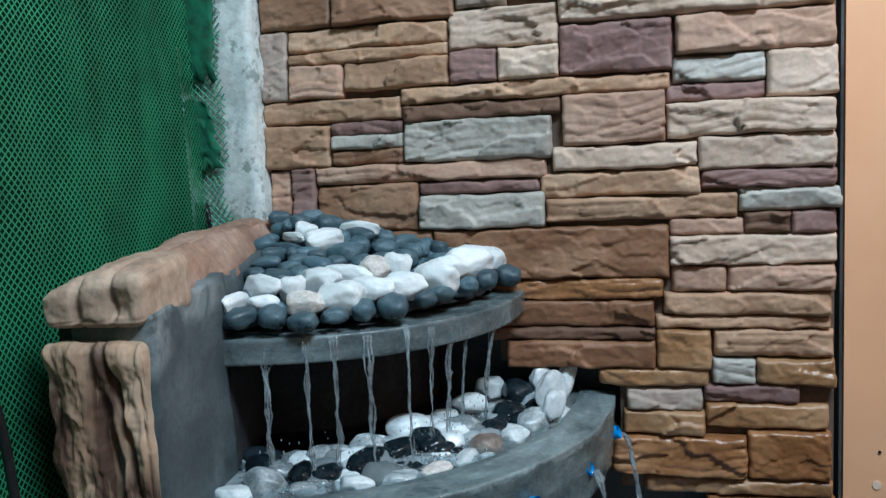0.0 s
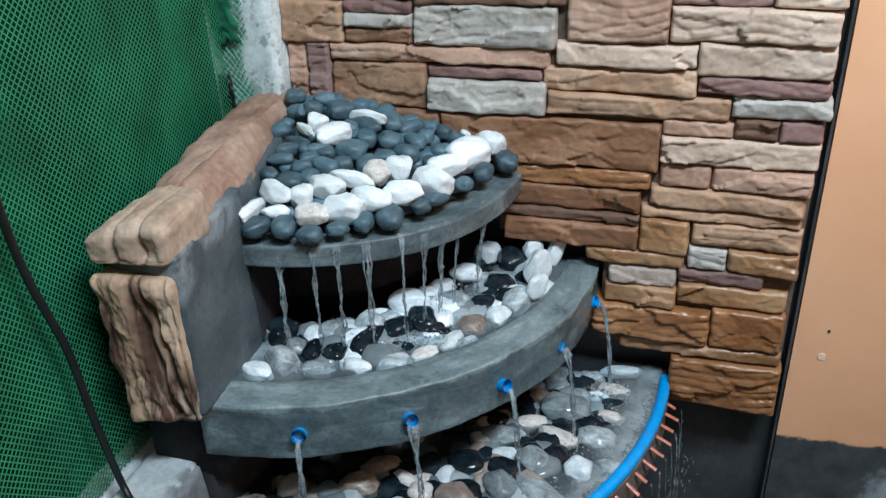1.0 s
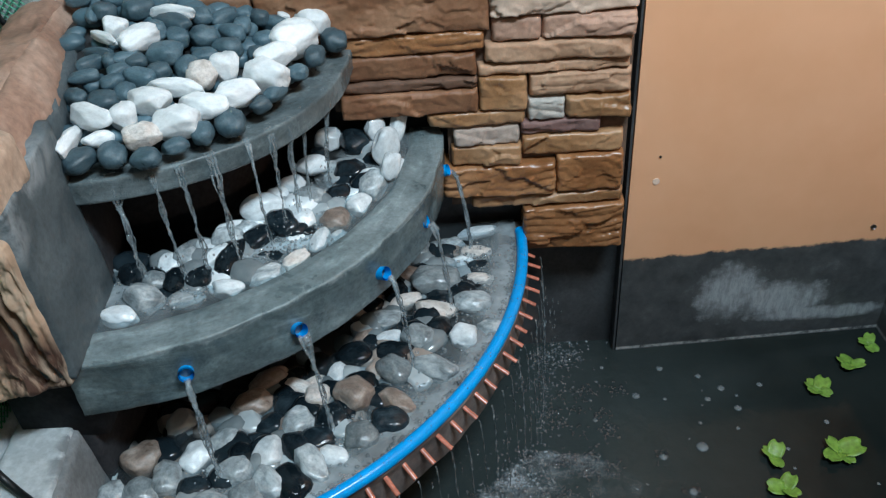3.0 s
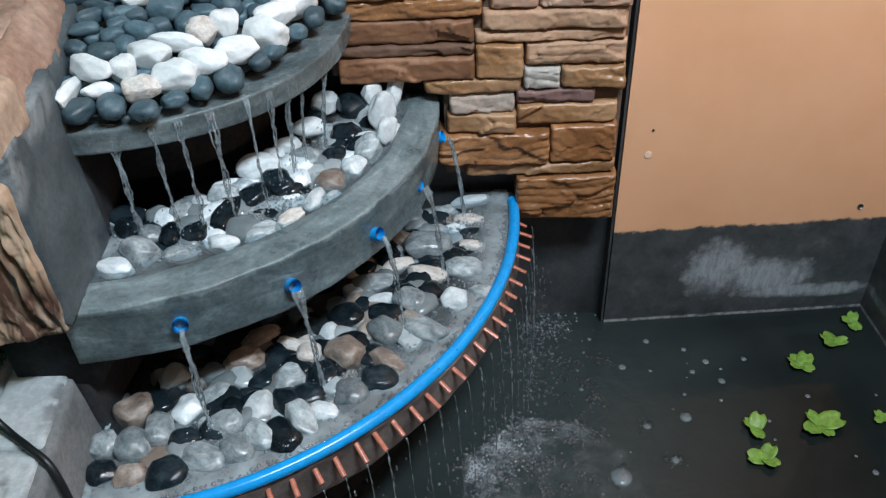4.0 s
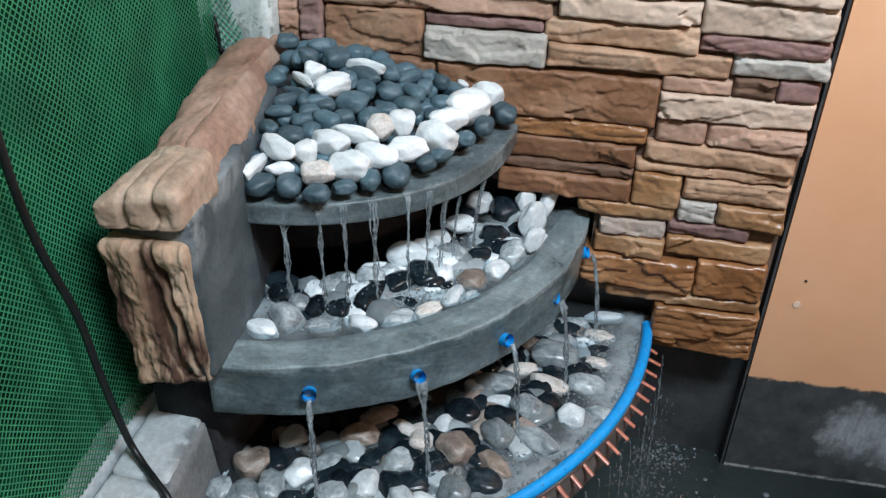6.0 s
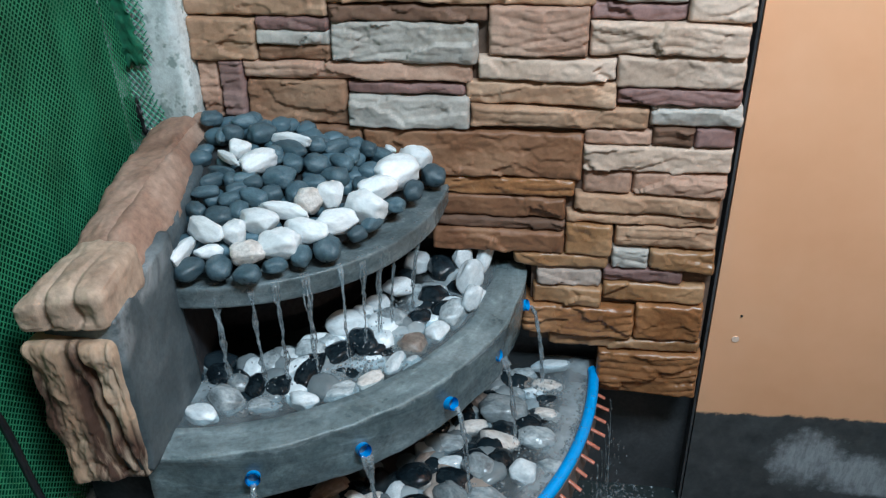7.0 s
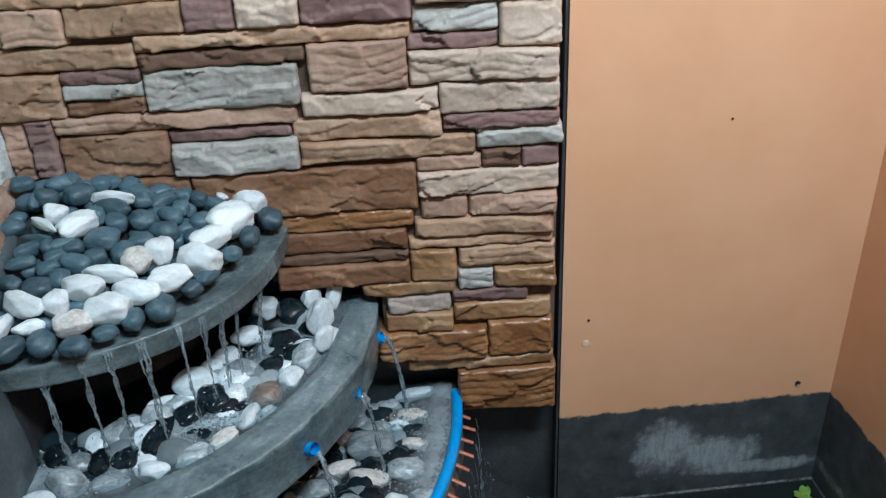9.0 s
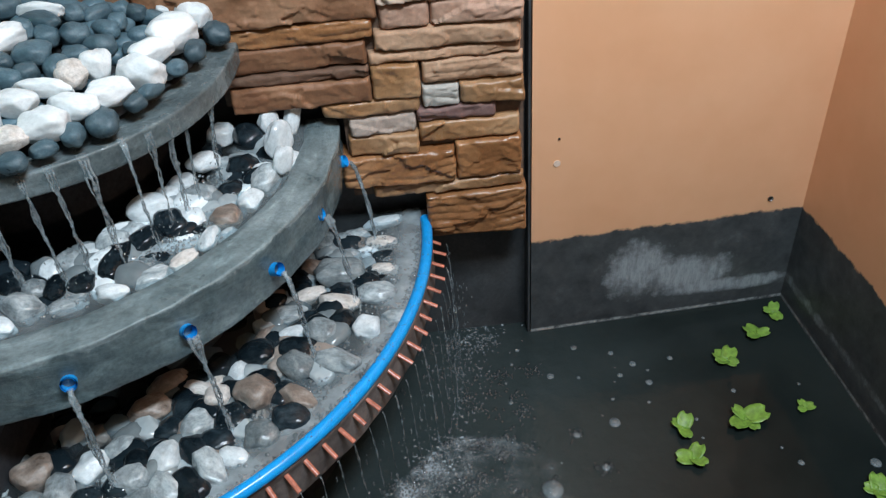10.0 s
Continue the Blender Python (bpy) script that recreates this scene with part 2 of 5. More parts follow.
stained(CEMENT_PALE, (((0.052, -0.58, 0.318), (0.022, 0.09, 0.04)), ((0.078, -0.80, 0.318), (0.02, 0.11, 0.04)), ((0.03, -0.76, 0.318), (0.012, 0.03, 0.04)), ((0.11, -1.0, 0.318), (0.025, 0.10, 0.04))), (0.17, 0.185, 0.19), 26, (1, 1, 1), 0.42, 0.56)
PEBBLE = {
    "white": surface("pebble_white", (0.58, 0.615, 0.62), (0.74, 0.78, 0.79), (0.82, 0.85, 0.855), 1.6, 9, (0.35, 0.55), 0.10, 0.02, vary=0.06, grain=0.86),
    "white_wet": surface("pebble_white_wet", (0.42, 0.47, 0.49), (0.66, 0.72, 0.74), (0.78, 0.82, 0.83), 1.4, 9, (0.05, 0.2), 0.08, 0.03, vary=0.14, grain=0.8),
    "cream": surface("pebble_cream", (0.50, 0.43, 0.37), (0.69, 0.645, 0.60), (0.79, 0.765, 0.73), 2.0, 8, (0.45, 0.65), 0.3, 0.03, vary=0.08),
    "marbled": surface("pebble_marbled", (0.13, 0.15, 0.16), (0.34, 0.39, 0.405), (0.57, 0.62, 0.635), 2.2, 8, (0.10, 0.3), 0.10, 0.03, vary=0.2),
    "grey": surface("pebble_grey", (0.085, 0.105, 0.112), (0.175, 0.205, 0.215), (0.34, 0.37, 0.37), 2.4, 12, (0.06, 0.22), 0.10, 0.03, vary=0.25),
    "slate": surface("pebble_slate", (0.040, 0.078, 0.098), (0.068, 0.118, 0.145), (0.112, 0.172, 0.200), 2.0, 12, (0.35, 0.6), 0.12, 0.03, vary=0.4, wet=(0.650, 0.004)),
    "black": surface("pebble_black", (0.004, 0.008, 0.011), (0.010, 0.017, 0.022), (0.030, 0.045, 0.054), 2.4, 14, (0.03, 0.09), 0.08, 0.02, vary=0.35),
    "tan": surface("pebble_tan", (0.13, 0.095, 0.075), (0.25, 0.198, 0.165), (0.42, 0.37, 0.325), 2.0, 10, (0.25, 0.5), 0.12, 0.03, vary=0.25),
}
PEBBLE["black"].node_tree.nodes["Principled BSDF"].inputs["Specular IOR Level"].default_value = 0.35
BLUE = plain("blue_pvc", (0.005, 0.33, 0.80), 0.2, vary=0.08)
MORTAR = surface("brown_mortar", (0.09, 0.055, 0.038), (0.15, 0.098, 0.07), (0.21, 0.145, 0.105), 12, 120, (0.7, 0.95))
RIM_STAIN = surface("stained_cement", (0.085, 0.069, 0.063), (0.145, 0.120, 0.110), (0.21, 0.182, 0.168), 9, 120, (0.3, 0.7), 0.4, 0.003)
COPPER = plain("copper_tube", (0.48, 0.16, 0.105), 0.22, 0.0, vary=0.25, scale=120)
RUBBER = plain("black_rubber", (0.008, 0.009, 0.01), 0.45, vary=0.3)
NET = plain("green_netting", (0.030, 0.225, 0.105), 0.6, vary=0.3, scale=9)
# Upright streaks paint the lit and shaded sides of the folds.
CLOTH = surface("green_shade_cloth", (0.0005, 0.015, 0.007), (0.0012, 0.041, 0.018), (0.005, 0.125, 0.058), 1.0, 150, (0.7, 0.9), 0.2, 0.002, stretch=(1, 13, 1.2))
CLOTH.node_tree.nodes["Principled BSDF"].inputs["Specular IOR Level"].default_value = 0.1
LEAF = plain("pond_leaf", (0.165, 0.30, 0.045), 0.45, vary=0.25, scale=80, bump=0.2)
STEEL = plain("dull_steel", (0.3, 0.3, 0.3), 0.45, 1.0)
ORANGE_CAP = plain("orange_plastic", (0.75, 0.12, 0.02), 0.4)
CEILING = plain("white_ceiling", (0.8, 0.8, 0.8), 0.9, vary=0.06, scale=3)
BASIN_WATER = clear_water("basin_water", (0.82, 0.91, 0.94), 0.50, 0.03, 1.0, 60, shore=(0.475, 0.425, 0.365, 0.405, 0.4))
MILKY_WATER = clear_water("milky_basin_water", (0.86, 0.9, 0.92), 0.46, 0.02, 0.9, 55, shore=(0.60, 0.68))
STREAM = clear_water("falling_water", (0.95, 0.965, 0.97), 0.20, 0.05, 1.0, 140, ior=1.5)
DRIP = clear_water("dripping_water", (0.95, 0.965, 0.97), 0.24, 0.08, 1.0, 140, ior=1.5)


def painted_wall(name, patches):
    """Orange wall paint with a ragged black waterproof coat along its foot, and one worn pale patch in that coat."""
    m, t, b = nodes_of(name)
    v = coords(t, wander=False)
    s = place_z(t)
    n1, n2, n3 = noise_of(t, v, 3.5, 4), noise_of(t, v, 130, 3), noise_of(t, v, 22, 6, 0.7)
    paint = ramp_of(t, n1, ((0.3, (0.77, 0.40, 0.218)), (0.5, (0.815, 0.44, 0.247)), (0.7, (0.85, 0.475, 0.277))))
    coat = ramp_of(t, n3, ((0.3, (0.036, 0.039, 0.041)), (0.6, (0.078, 0.083, 0.086)), (0.8, (0.14, 0.147, 0.152))))
    worn = 0.0
    for cx, cz, rx, rz in patches:
        px = math_of(t, "MULTIPLY", math_of(t, "SUBTRACT", s[0], cx), 1 / rx)
        pz = math_of(t, "MULTIPLY", math_of(t, "SUBTRACT", s[2], cz), 1 / rz)
        far = math_of(t, "ADD", math_of(t, "MULTIPLY", px, px), math_of(t, "MULTIPLY", pz, pz))
        spot = range_of(t, math_of(t, "ADD", far, math_of(t, "MULTIPLY", math_of(t, "SUBTRACT", n3, 0.5), 3.2)), 1.15, 0.25)
        worn = math_of(t, "MAXIMUM", spot, worn)
    streak = range_of(t, noise_of(t, coords(t, (1.0, 1.0, 0.25), False), 70, 6, 0.8), 0.34, 0.6, 0.45, 1.0)
    coat = mix_of(t, math_of(t, "MULTIPLY", worn, streak), coat, (0.37, 0.40, 0.42))
    line = math_of(t, "ABSOLUTE", math_of(t, "SUBTRACT", s[2], -0.166))
    scum = math_of(t, "MULTIPLY", range_of(t, line, 0.0055, 0.002), range_of(t, noise_of(t, v, 45, 5, 0.8), 0.40, 0.58))
    coat = mix_of(t, scum, coat, (0.42, 0.43, 0.42))
    edge = math_of(t, "ADD", s[2], math_of(t, "MULTIPLY", math_of(t, "SUBTRACT", n3, 0.5), 0.035))
    edge = math_of(t, "ADD", edge, math_of(t, "MULTIPLY", math_of(t, "SUBTRACT", n1, 0.5), 0.03))
    mask = range_of(t, edge, 0.092, 0.098)
    link(t, mix_of(t, mask, coat, paint), b.inputs["Base Color"])
    link(t, range_of(t, mask, 0, 1, 0.42, 0.6), b.inputs["Roughness"])
    bump_of(t, b, math_of(t, "ADD", n2, math_of(t, "MULTIPLY", n3, 0.5)), 0.12, 0.001)
    return m


WALL_PAINT = painted_wall("orange_wall_paint", ((1.215, -0.025, 0.085, 0.085), (1.33, -0.055, 0.12, 0.06), (1.43, -0.105, 0.18, 0.022)))


def pond_material():
    m, t, b = nodes_of("pond_water")
    v = coords(t, wander=False)
    s = place_z(t)
    dx, dy = math_of(t, "SUBTRACT", s[0], 0.74), math_of(t, "SUBTRACT", s[1], -0.25)
    far = math_of(t, "SQRT", math_of(t, "ADD", math_of(t, "MULTIPLY", dx, dx), math_of(t, "MULTIPLY", dy, dy)))
    drift = math_of(t, "ADD", far, math_of(t, "MULTIPLY", math_of(t, "SUBTRACT", noise_of(t, v, 3.5, 4), 0.5), 0.5))
    deep = ramp_of(t, noise_of(t, v, 4, 4), ((0.3, (0.007, 0.011, 0.011)), (0.7, (0.016, 0.021, 0.020))))
    col = mix_of(t, range_of(t, drift, 0.62, 0.12), deep, (0.034, 0.045, 0.045))
    link(t, col, b.inputs["Base Color"])
    b.inputs["Roughness"].default_value = 0.04
    b.inputs["IOR"].default_value = 1.33
    near = range_of(t, far, 0.1, 0.6, 1.0, 0.12)
    bump_of(t, b, math_of(t, "MULTIPLY", noise_of(t, v, 38, 3, 0.5), near), 0.5, 0.006)
    return m


POND = pond_material()


# ---- mesh helpers ----
def mesh_ob(name, bm, material, parent=None, label="", smooth=True):
    me = bpy.data.meshes.new(name)
    bm.normal_update()
    for f in bm.faces:
        f.smooth = smooth
    bm.to_mesh(me)
    bm.free()
    if material:
        me.materials.append(material)
    ob = new(name, me)
    if parent:
        ob.parent = parent
    if label:
        ob["label"] = label
    return ob


def part(name, bm, material, parent, label="", smooth=True):
    return mesh_ob(name, bm, material, parent, label, smooth)


def thing(name, bm, material, label, category, group="", kind="", smooth=True):
    return tagged(mesh_ob(name, bm, material, smooth=smooth), label, category, group, kind)


def empty(name, label, category, at=(0, 0, 0), kind=""):
    ob = new(name)
    ob.empty_display_size = 0.05
    return tagged(ob, label, category, "", kind)


def box_bm(x0, x1, y0, y1, z0, z1, bevel=0.0, segments=2):
    bm = bmesh.new()
    bmesh.ops.create_cube(bm, size=1, matrix=Matrix.Translation(((x0 + x1) / 2, (y0 + y1) / 2, (z0 + z1) / 2)) @ Matrix.Diagonal((x1 - x0, y1 - y0, z1 - z0, 1)))
    if bevel:
        bmesh.ops.bevel(bm, geom=bm.edges[:], offset=bevel, segments=segments, affect="EDGES", profile=0.6)
    return bm


def grid_block(nx, ny, nz, place):
    """A closed block of quads on an nx x ny x nz lattice; place(u, v, w) gives each surface point."""
    bm = bmesh.new()
    made = {}

    def vert(i, j, k):
        key = (i, j, k)
        if key not in made:
            made[key] = bm.verts.new(place(i / nx, j / ny, k / nz))
        return made[key]

    for i in range(nx):
        for j in range(ny):
            for k, flip in ((0, True), (nz, False)):
                q = [vert(i, j, k), vert(i + 1, j, k), vert(i + 1, j + 1, k), vert(i, j + 1, k)]
                bm.faces.new(q[::-1] if flip else q)
    for i in range(nx):
        for k in range(nz):
            for j, flip in ((0, False), (ny, True)):
                q = [vert(i, j, k), vert(i + 1, j, k), vert(i + 1, j, k + 1), vert(i, j, k + 1)]
                bm.faces.new(q[::-1] if flip else q)
    for j in range(ny):
        for k in range(nz):
            for i, flip in ((0, True), (nx, False)):
                q = [vert(i, j, k), vert(i, j + 1, k), vert(i, j + 1, k + 1), vert(i, j, k + 1)]
                bm.faces.new(q[::-1] if flip else q)
    return bm


def fbm(x, y, z, octaves=4):
    return noise.fractal((x, y, z), 0.9, 2.1, octaves)


def tube_bm(points, radius, sides=8, bm=None, closed_ends=True, taper=None, flat=1.0):
    bm = bm or bmesh.new()
    pts = [Vector(p) for p in points]
    rings = []
    up = Vector((0, 0, 1))
    for i, p in enumerate(pts):
        d = (pts[min(i + 1, len(pts) - 1)] - pts[max(i - 1, 0)]).normalized()
        a = d.cross(up if abs(d.z) < 0.95 else Vector((1, 0, 0))).normalized()
        b = d.cross(a).normalized()
        r = radius * (taper(i / (len(pts) - 1)) if taper else 1)
        rings.append([bm.verts.new(p + r * (math.cos(q) * a + flat * math.sin(q) * b)) for q in (2 * math.pi * k / sides for k in range(sides))])
    for r0, r1 in zip(rings, rings[1:]):
        for k in range(sides):
            bm.faces.new((r0[k], r0[(k + 1) % sides], r1[(k + 1) % sides], r1[k]))
    if closed_ends:
        bm.faces.new(rings[0])
        bm.faces.new(rings[-1][::-1])
    return bm


def smooth_line(points, n):
    """A smooth line of n points through a few given ones (Catmull-Rom)."""
    P = [Vector(p) for p in points]
    P = [2 * P[0] - P[1]] + P + [2 * P[-1] - P[-2]]
    out = []
    spans = len(P) - 3
    for s in range(n):
        f = s / (n - 1) * spans
        i = min(int(f), spans - 1)
        u = f - i
        a, b, c, d = P[i:i + 4]
        out.append(0.5 * ((2 * b) + (c - a) * u + (2 * a - 5 * b + 4 * c - d) * u * u + (3 * b - a - 3 * c + d) * u ** 3))
    return out


# ---- setting ----
WATER = -0.172


def east(y):
    return 1.585 - 0.03 * y


def slab_wall(name, p, q, thick, z0, z1, material, label):
    """An upright wall with its face from p to q (plan), its body to the left of that way."""
    a, b = Vector((*p, 0)), Vector((*q, 0))
    n = Vector((-(b - a).y, (b - a).x, 0)).normalized() * thick
    bm = grid_block(max(2, int((b - a).length / 0.08)), 1, 12, lambda u, v, w: a.lerp(b, u) + n * v + Vector((0, 0, z0 + (z1 - z0) * w)))
    return thing(name, bm, material, label, "wall", kind="structure", smooth=False)


wall_stone = slab_wall("wall_north", (-0.9, 0.085), (0.965, 0.085), 0.15, -0.6, 2.7, WALL_COAT, "masonry wall clad in stacked tan, plum and grey stones")
slab_wall("wall_north_2", (0.962, 0.047), (1.585, 0.078), 0.16, -0.6, 2.7, WALL_PAINT, "orange painted wall with a black waterproof foot")
slab_wall("wall_east", (east(0.078), 0.078), (east(-3.0), -3.0), 0.15, -0.6, 2.7, WALL_PAINT, "orange painted side wall with a black waterproof foot")
# Unseen walls and ceiling, added and kept pale to bounce the lamp's light.
slab_wall("wall_south", (1.9, -3.0), (-1.2, -3.0), 0.15, -0.6, 2.7, CEMENT_PALE, "unseen plain cement wall that closes the yard and bounces light")
slab_wall("wall_west", (-1.05, -3.0), (-1.05, 0.2), 0.15, -0.6, 2.7, CEMENT_PALE, "unseen plain cement wall behind the netting, added for bounced light")
thing("ceiling", box_bm(-1.3, 1.9, -3.2, 0.3, 2.7, 2.8), CEILING, "unseen plain white ceiling, added for bounced light", "ceiling", kind="structure", smooth=False)
thing("ground", box_bm(-1.3, 1.9, -3.2, 0.3, -0.75, -0.6), CEMENT_DARK, "dark cement floor of the pond", "floor", kind="structure", smooth=False)
bm = bmesh.new()
bmesh.ops.create_grid(bm, x_segments=60, y_segments=60, size=1, matrix=Matrix.Translation((0.4, -1.4, WATER)) @ Matrix.Diagonal((1.4, 1.62, 1, 1)))
thing("water", bm, POND, "dark still pond water with ripples", "water", kind="structure")


# Strip added over the wall's end, which gets no lamp light; its colour is that shade.
part("wall_end", box_bm(0.9550, 0.9596, 0.0488, 0.0845, -0.6, 2.7), WALL_COAT, wall_stone, "added dark strip for the unlit end of the orange wall", smooth=False)
part("mortar", box_bm(-0.03, 0.940, 0.018, 0.0845, 0.664, 1.30), MORTAR, wall_stone, "dark brown mortar bed", smooth=False)
part("mortar", box_bm(0.395, 0.940, 0.018, 0.0845, 0.505, 0.6638), MORTAR, wall_stone, "dark brown mortar bed", smooth=False)
part("mortar", box_bm(0.600, 0.940, 0.018, 0.0845, 0.285, 0.5048), MORTAR, wall_stone, "dark brown mortar bed", smooth=False)
part("mortar", box_bm(0.742, 0.938, 0.018, 0.0845, 0.178, 0.284), MORTAR, wall_stone, "dark brown mortar bed", smooth=False)


# ---- stone cladding ----
def stone(x0, x1, z0, z1, kind):
    """One split-face cladding stone: flat cleft planes, chipped arrises, a nearly straight outline."""
    seed = x0 * 91.7 + z0 * 53.3
    x0, x1, z0, z1 = x0 - 0.0011, x1 + 0.0011, z0 - 0.0012, z1 + 0.0012
    w, h = x1 - x0, z1 - z0
    out = 0.007 * noise.noise((seed, 1.3, 0.2)) + (0.004 if h > 0.045 else 0.0)
    layered = noise.noise((seed, 7.1, 3.3)) > 0.15
    nx, nz = max(12, int(w / 0.0032)), max(8, int(h / 0.0029))

    def cleft(x, z, sx, sz, k):
        """Tilted planes that meet in sharp ridges."""
        best = -9.0
        px, pz = x * sx + seed, z * sz + k
        for c in noise.voronoi((px, pz, seed + k))[1][:4]:
            tilt_x, tilt_z = noise.noise(c * 5.1 + Vector((3, 0, 0))), noise.noise(c * 4.3)
            best = max(best, noise.noise(c * 3.7) * 0.7 + (px - c.x) * tilt_x + (pz - c.y) * tilt_z)
        return best

    def place(u, v, k):
        x, z = x0 + w * u, z0 + h * k
        ex, ez = min(u, 1 - u) * w, min(k, 1 - k) * h
        bite = 1 + 1.6 * max(0.0, noise.noise((x * 30 + seed, z * 30, 4.4)))
        lip = 0.008 * bite * math.exp(-ex / (0.0013 * bite)) + 0.008 * bite * math.exp(-ez / (0.0013 * bite))
        relief = -0.019 * cleft(x, z, 7, 17, 0.0) - 0.0055 * cleft(x, z, 26, 46, 6.0) - 0.0022 * cleft(x, z, 60, 100, 9.0) + 0.0006 * fbm(x * 80, z * 90 + seed, 2.2) + 0.002
        if layered:
            s = z * 62 + 1.3 * noise.noise((x * 9, seed, 0.0))
            relief += 0.0045 * max(0.0, 1 - 5 * abs((s % 1.0) - 0.5)) * max(0.0, 0.5 + noise.noise((x * 10, z * 25, seed)))
        y = 0.002 - out + lip + relief if v < 0.5 else 0.07
        if 0 < v < 1:
            y = 0.002 - out + 0.012 + 0.055 * v
        x += 0.0016 * noise.noise((z * 60, seed, round(u) * 3.0)) * (1 if ex < 0.004 else 0.2)
        z += 0.0030 * noise.noise((x * 26, seed, 3.1 + round(k))) * (1 if ez < 0.004 else 0.3) + 0.0035 * noise.noise((x * 7, seed, 6.0 + round(k))) * abs(2 * k - 1)
        return Vector((x, y, z))

    part("stone", grid_block(nx, 3, nz, place), STONE[kind], wall_stone)


# ---- the fountain ----
fountain = empty("corner_fountain", "three-tier grey cement corner fountain with carved sandstone side wall", "fountain")
CX = 0.03


def rim(a, b, t, n=2.0):
    """A point on a quarter oval round the corner: t = 0 at the side wall, 1 at the back wall."""
    q = math.radians(98 - 103 * t)
    c, s = math.cos(q), math.sin(q)
    return Vector((CX + a * math.copysign(abs(c) ** (2 / n), c), -b * math.copysign(abs(s) ** (2 / n), s), 0))


def basin_bm(outer, inner, levels, floor, steps=72, wobble=0.002, start=0.0):
    """A quarter-oval bowl or slab. levels: (z low, z high); inner: None for a solid slab, else the oval of the hollow, down to floor."""
    bm = bmesh.new()
    z0, z1 = levels

    def ring(a, b, n, z, amp=1.0):
        r = []
        for i in range(steps + 1):
            p = rim(a, b, start + (1 - start) * i / steps, n)
            k = wobble * amp * fbm(p.x * 14, p.y * 14, z * 30, 3)
            p = p * (1 + k / 0.3)
            r.append(bm.verts.new((p.x, p.y, z + 0.6 * k)))
        return r

    a, b, n = outer
    e = 0.0016
    rings = [ring(a - 0.02, b - 0.02, n, z0), ring(a - 3 * e, b - 3 * e, n, z0), ring(a - e, b - e, n, z0), ring(a - 0.0005, b - 0.0005, n, z0 + e), ring(a, b, n, z0 + 2.5 * e)]
    m = 8
    for i in range(1, m):
        rings.append(ring(a, b, n, z0 + e + (z1 - z0 - 2 * e) * i / m))
    rings += [ring(a, b, n, z1 - 2.5 * e), ring(a - 0.0005, b - 0.0005, n, z1 - e), ring(a - e, b - e, n, z1), ring(a - 3 * e, b - 3 * e, n, z1 + 0.0003)]
    if inner:
        c, d, k = inner
        for i in range(1, 4):
            f = i / 4
            rings.append(ring(a + (c - a) * f, b + (d - b) * f, n, z1 + 0.004 * f))
        rings += [ring(c + 0.003, d + 0.003, k, z1 + 0.004), ring(c - 0.004, d - 0.004, k, z1 - 0.004), ring(c - 0.012, d - 0.012, k, floor)]
    for r0, r1 in zip(rings, rings[1:]):
        for i in range(steps):
            bm.faces.new((r0[i], r0[i + 1], r1[i + 1], r1[i]))
    if start:
        bm.faces.new([r[0] for r in rings])
    for r, flip in ((rings[0], False), (rings[-1], True)):
        c = bm.verts.new((CX, 0.08, r[0].co.z))
        for i in range(steps):
            bm.faces.new((c, r[i + 1], r[i]) if not flip else (c, r[i], r[i + 1]))
    return bm


part("upper_slab", basin_bm((0.412, 0.412, 2.25), None, (0.598, 0.634), 0, wobble=0.0015), CEMENT_WET, fountain, "smooth wet grey cement ledge")
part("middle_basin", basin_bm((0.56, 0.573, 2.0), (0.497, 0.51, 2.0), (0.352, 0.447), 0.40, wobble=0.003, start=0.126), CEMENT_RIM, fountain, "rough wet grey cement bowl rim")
part("lower_basin", basin_bm((0.715, 0.742, 2.0), (0.66, 0.688, 2.0), (0.130, 0.203), 0.165, wobble=0.002), RIM_STAIN, fountain, "wet grey cement bowl")
part("basin_floor", basin_bm((0.648, 0.676, 2.0), None, (0.160, 0.1745), 0), CEMENT_DARK, fountain, "dark wet bowl floor")
part("basin_floor", basin_bm((0.486, 0.498, 2.0), None, (0.392, 0.412), 0, start=0.126), CEMENT_DARK, fountain, "dark wet bowl floor")
part("upper_support", basin_bm((0.25, 0.24, 2.0), None, (0.38, 0.600), 0), CEMENT_BLACK, fountain, "black-coated recess wall, deep shade put into its colour")
part("middle_support", basin_bm((0.36, 0.36, 2.0), None, (0.14, 0.354), 0), CEMENT_BLACK, fountain, "black-coated recess wall, deep shade put into its colour")
part("lower_support", basin_bm((0.55, 0.55, 2.0), None, (-0.6, 0.134), 0), CEMENT_BLACK, fountain, "near-black pedestal in the water")


def quad_block(quad, z0, z1, cells, shape, soft=0.004):
    """A block over a four-cornered plan with its arrises rounded to the radius soft; shape(point, normal, u, v, w) then carves it."""
    a, b, c, d = (Vector((*p, 0)) for p in quad)
    size = Vector((((b - a).length + (c - d).length) / 2, ((d - a).length + (c - b).length) / 2, z1(0.5, 0.5) - z0(0.5, 0.5)))
    along, depth = (b - a).normalized(), (d - a).normalized()

    def place(u, v, w):
        p = Vector((u * size.x, v * size.y, w * size.z))
        q = Vector([min(max(p[i], soft), size[i] - soft) for i in range(3)])
        n = p - q
        if n.length > 1e-9:
            n.normalize()
            p = q + n * soft
        u, v, w = p.x / size.x, p.y / size.y, p.z / size.z
        s = a.lerp(b, u).lerp(d.lerp(c, u), v)
        s.z = z0(u, v) + (z1(u, v) - z0(u, v)) * w
        return shape(s, along * n.x + depth * n.y + Vector((0, 0, n.z)), u, v, w)

    return grid_block(*cells, place)


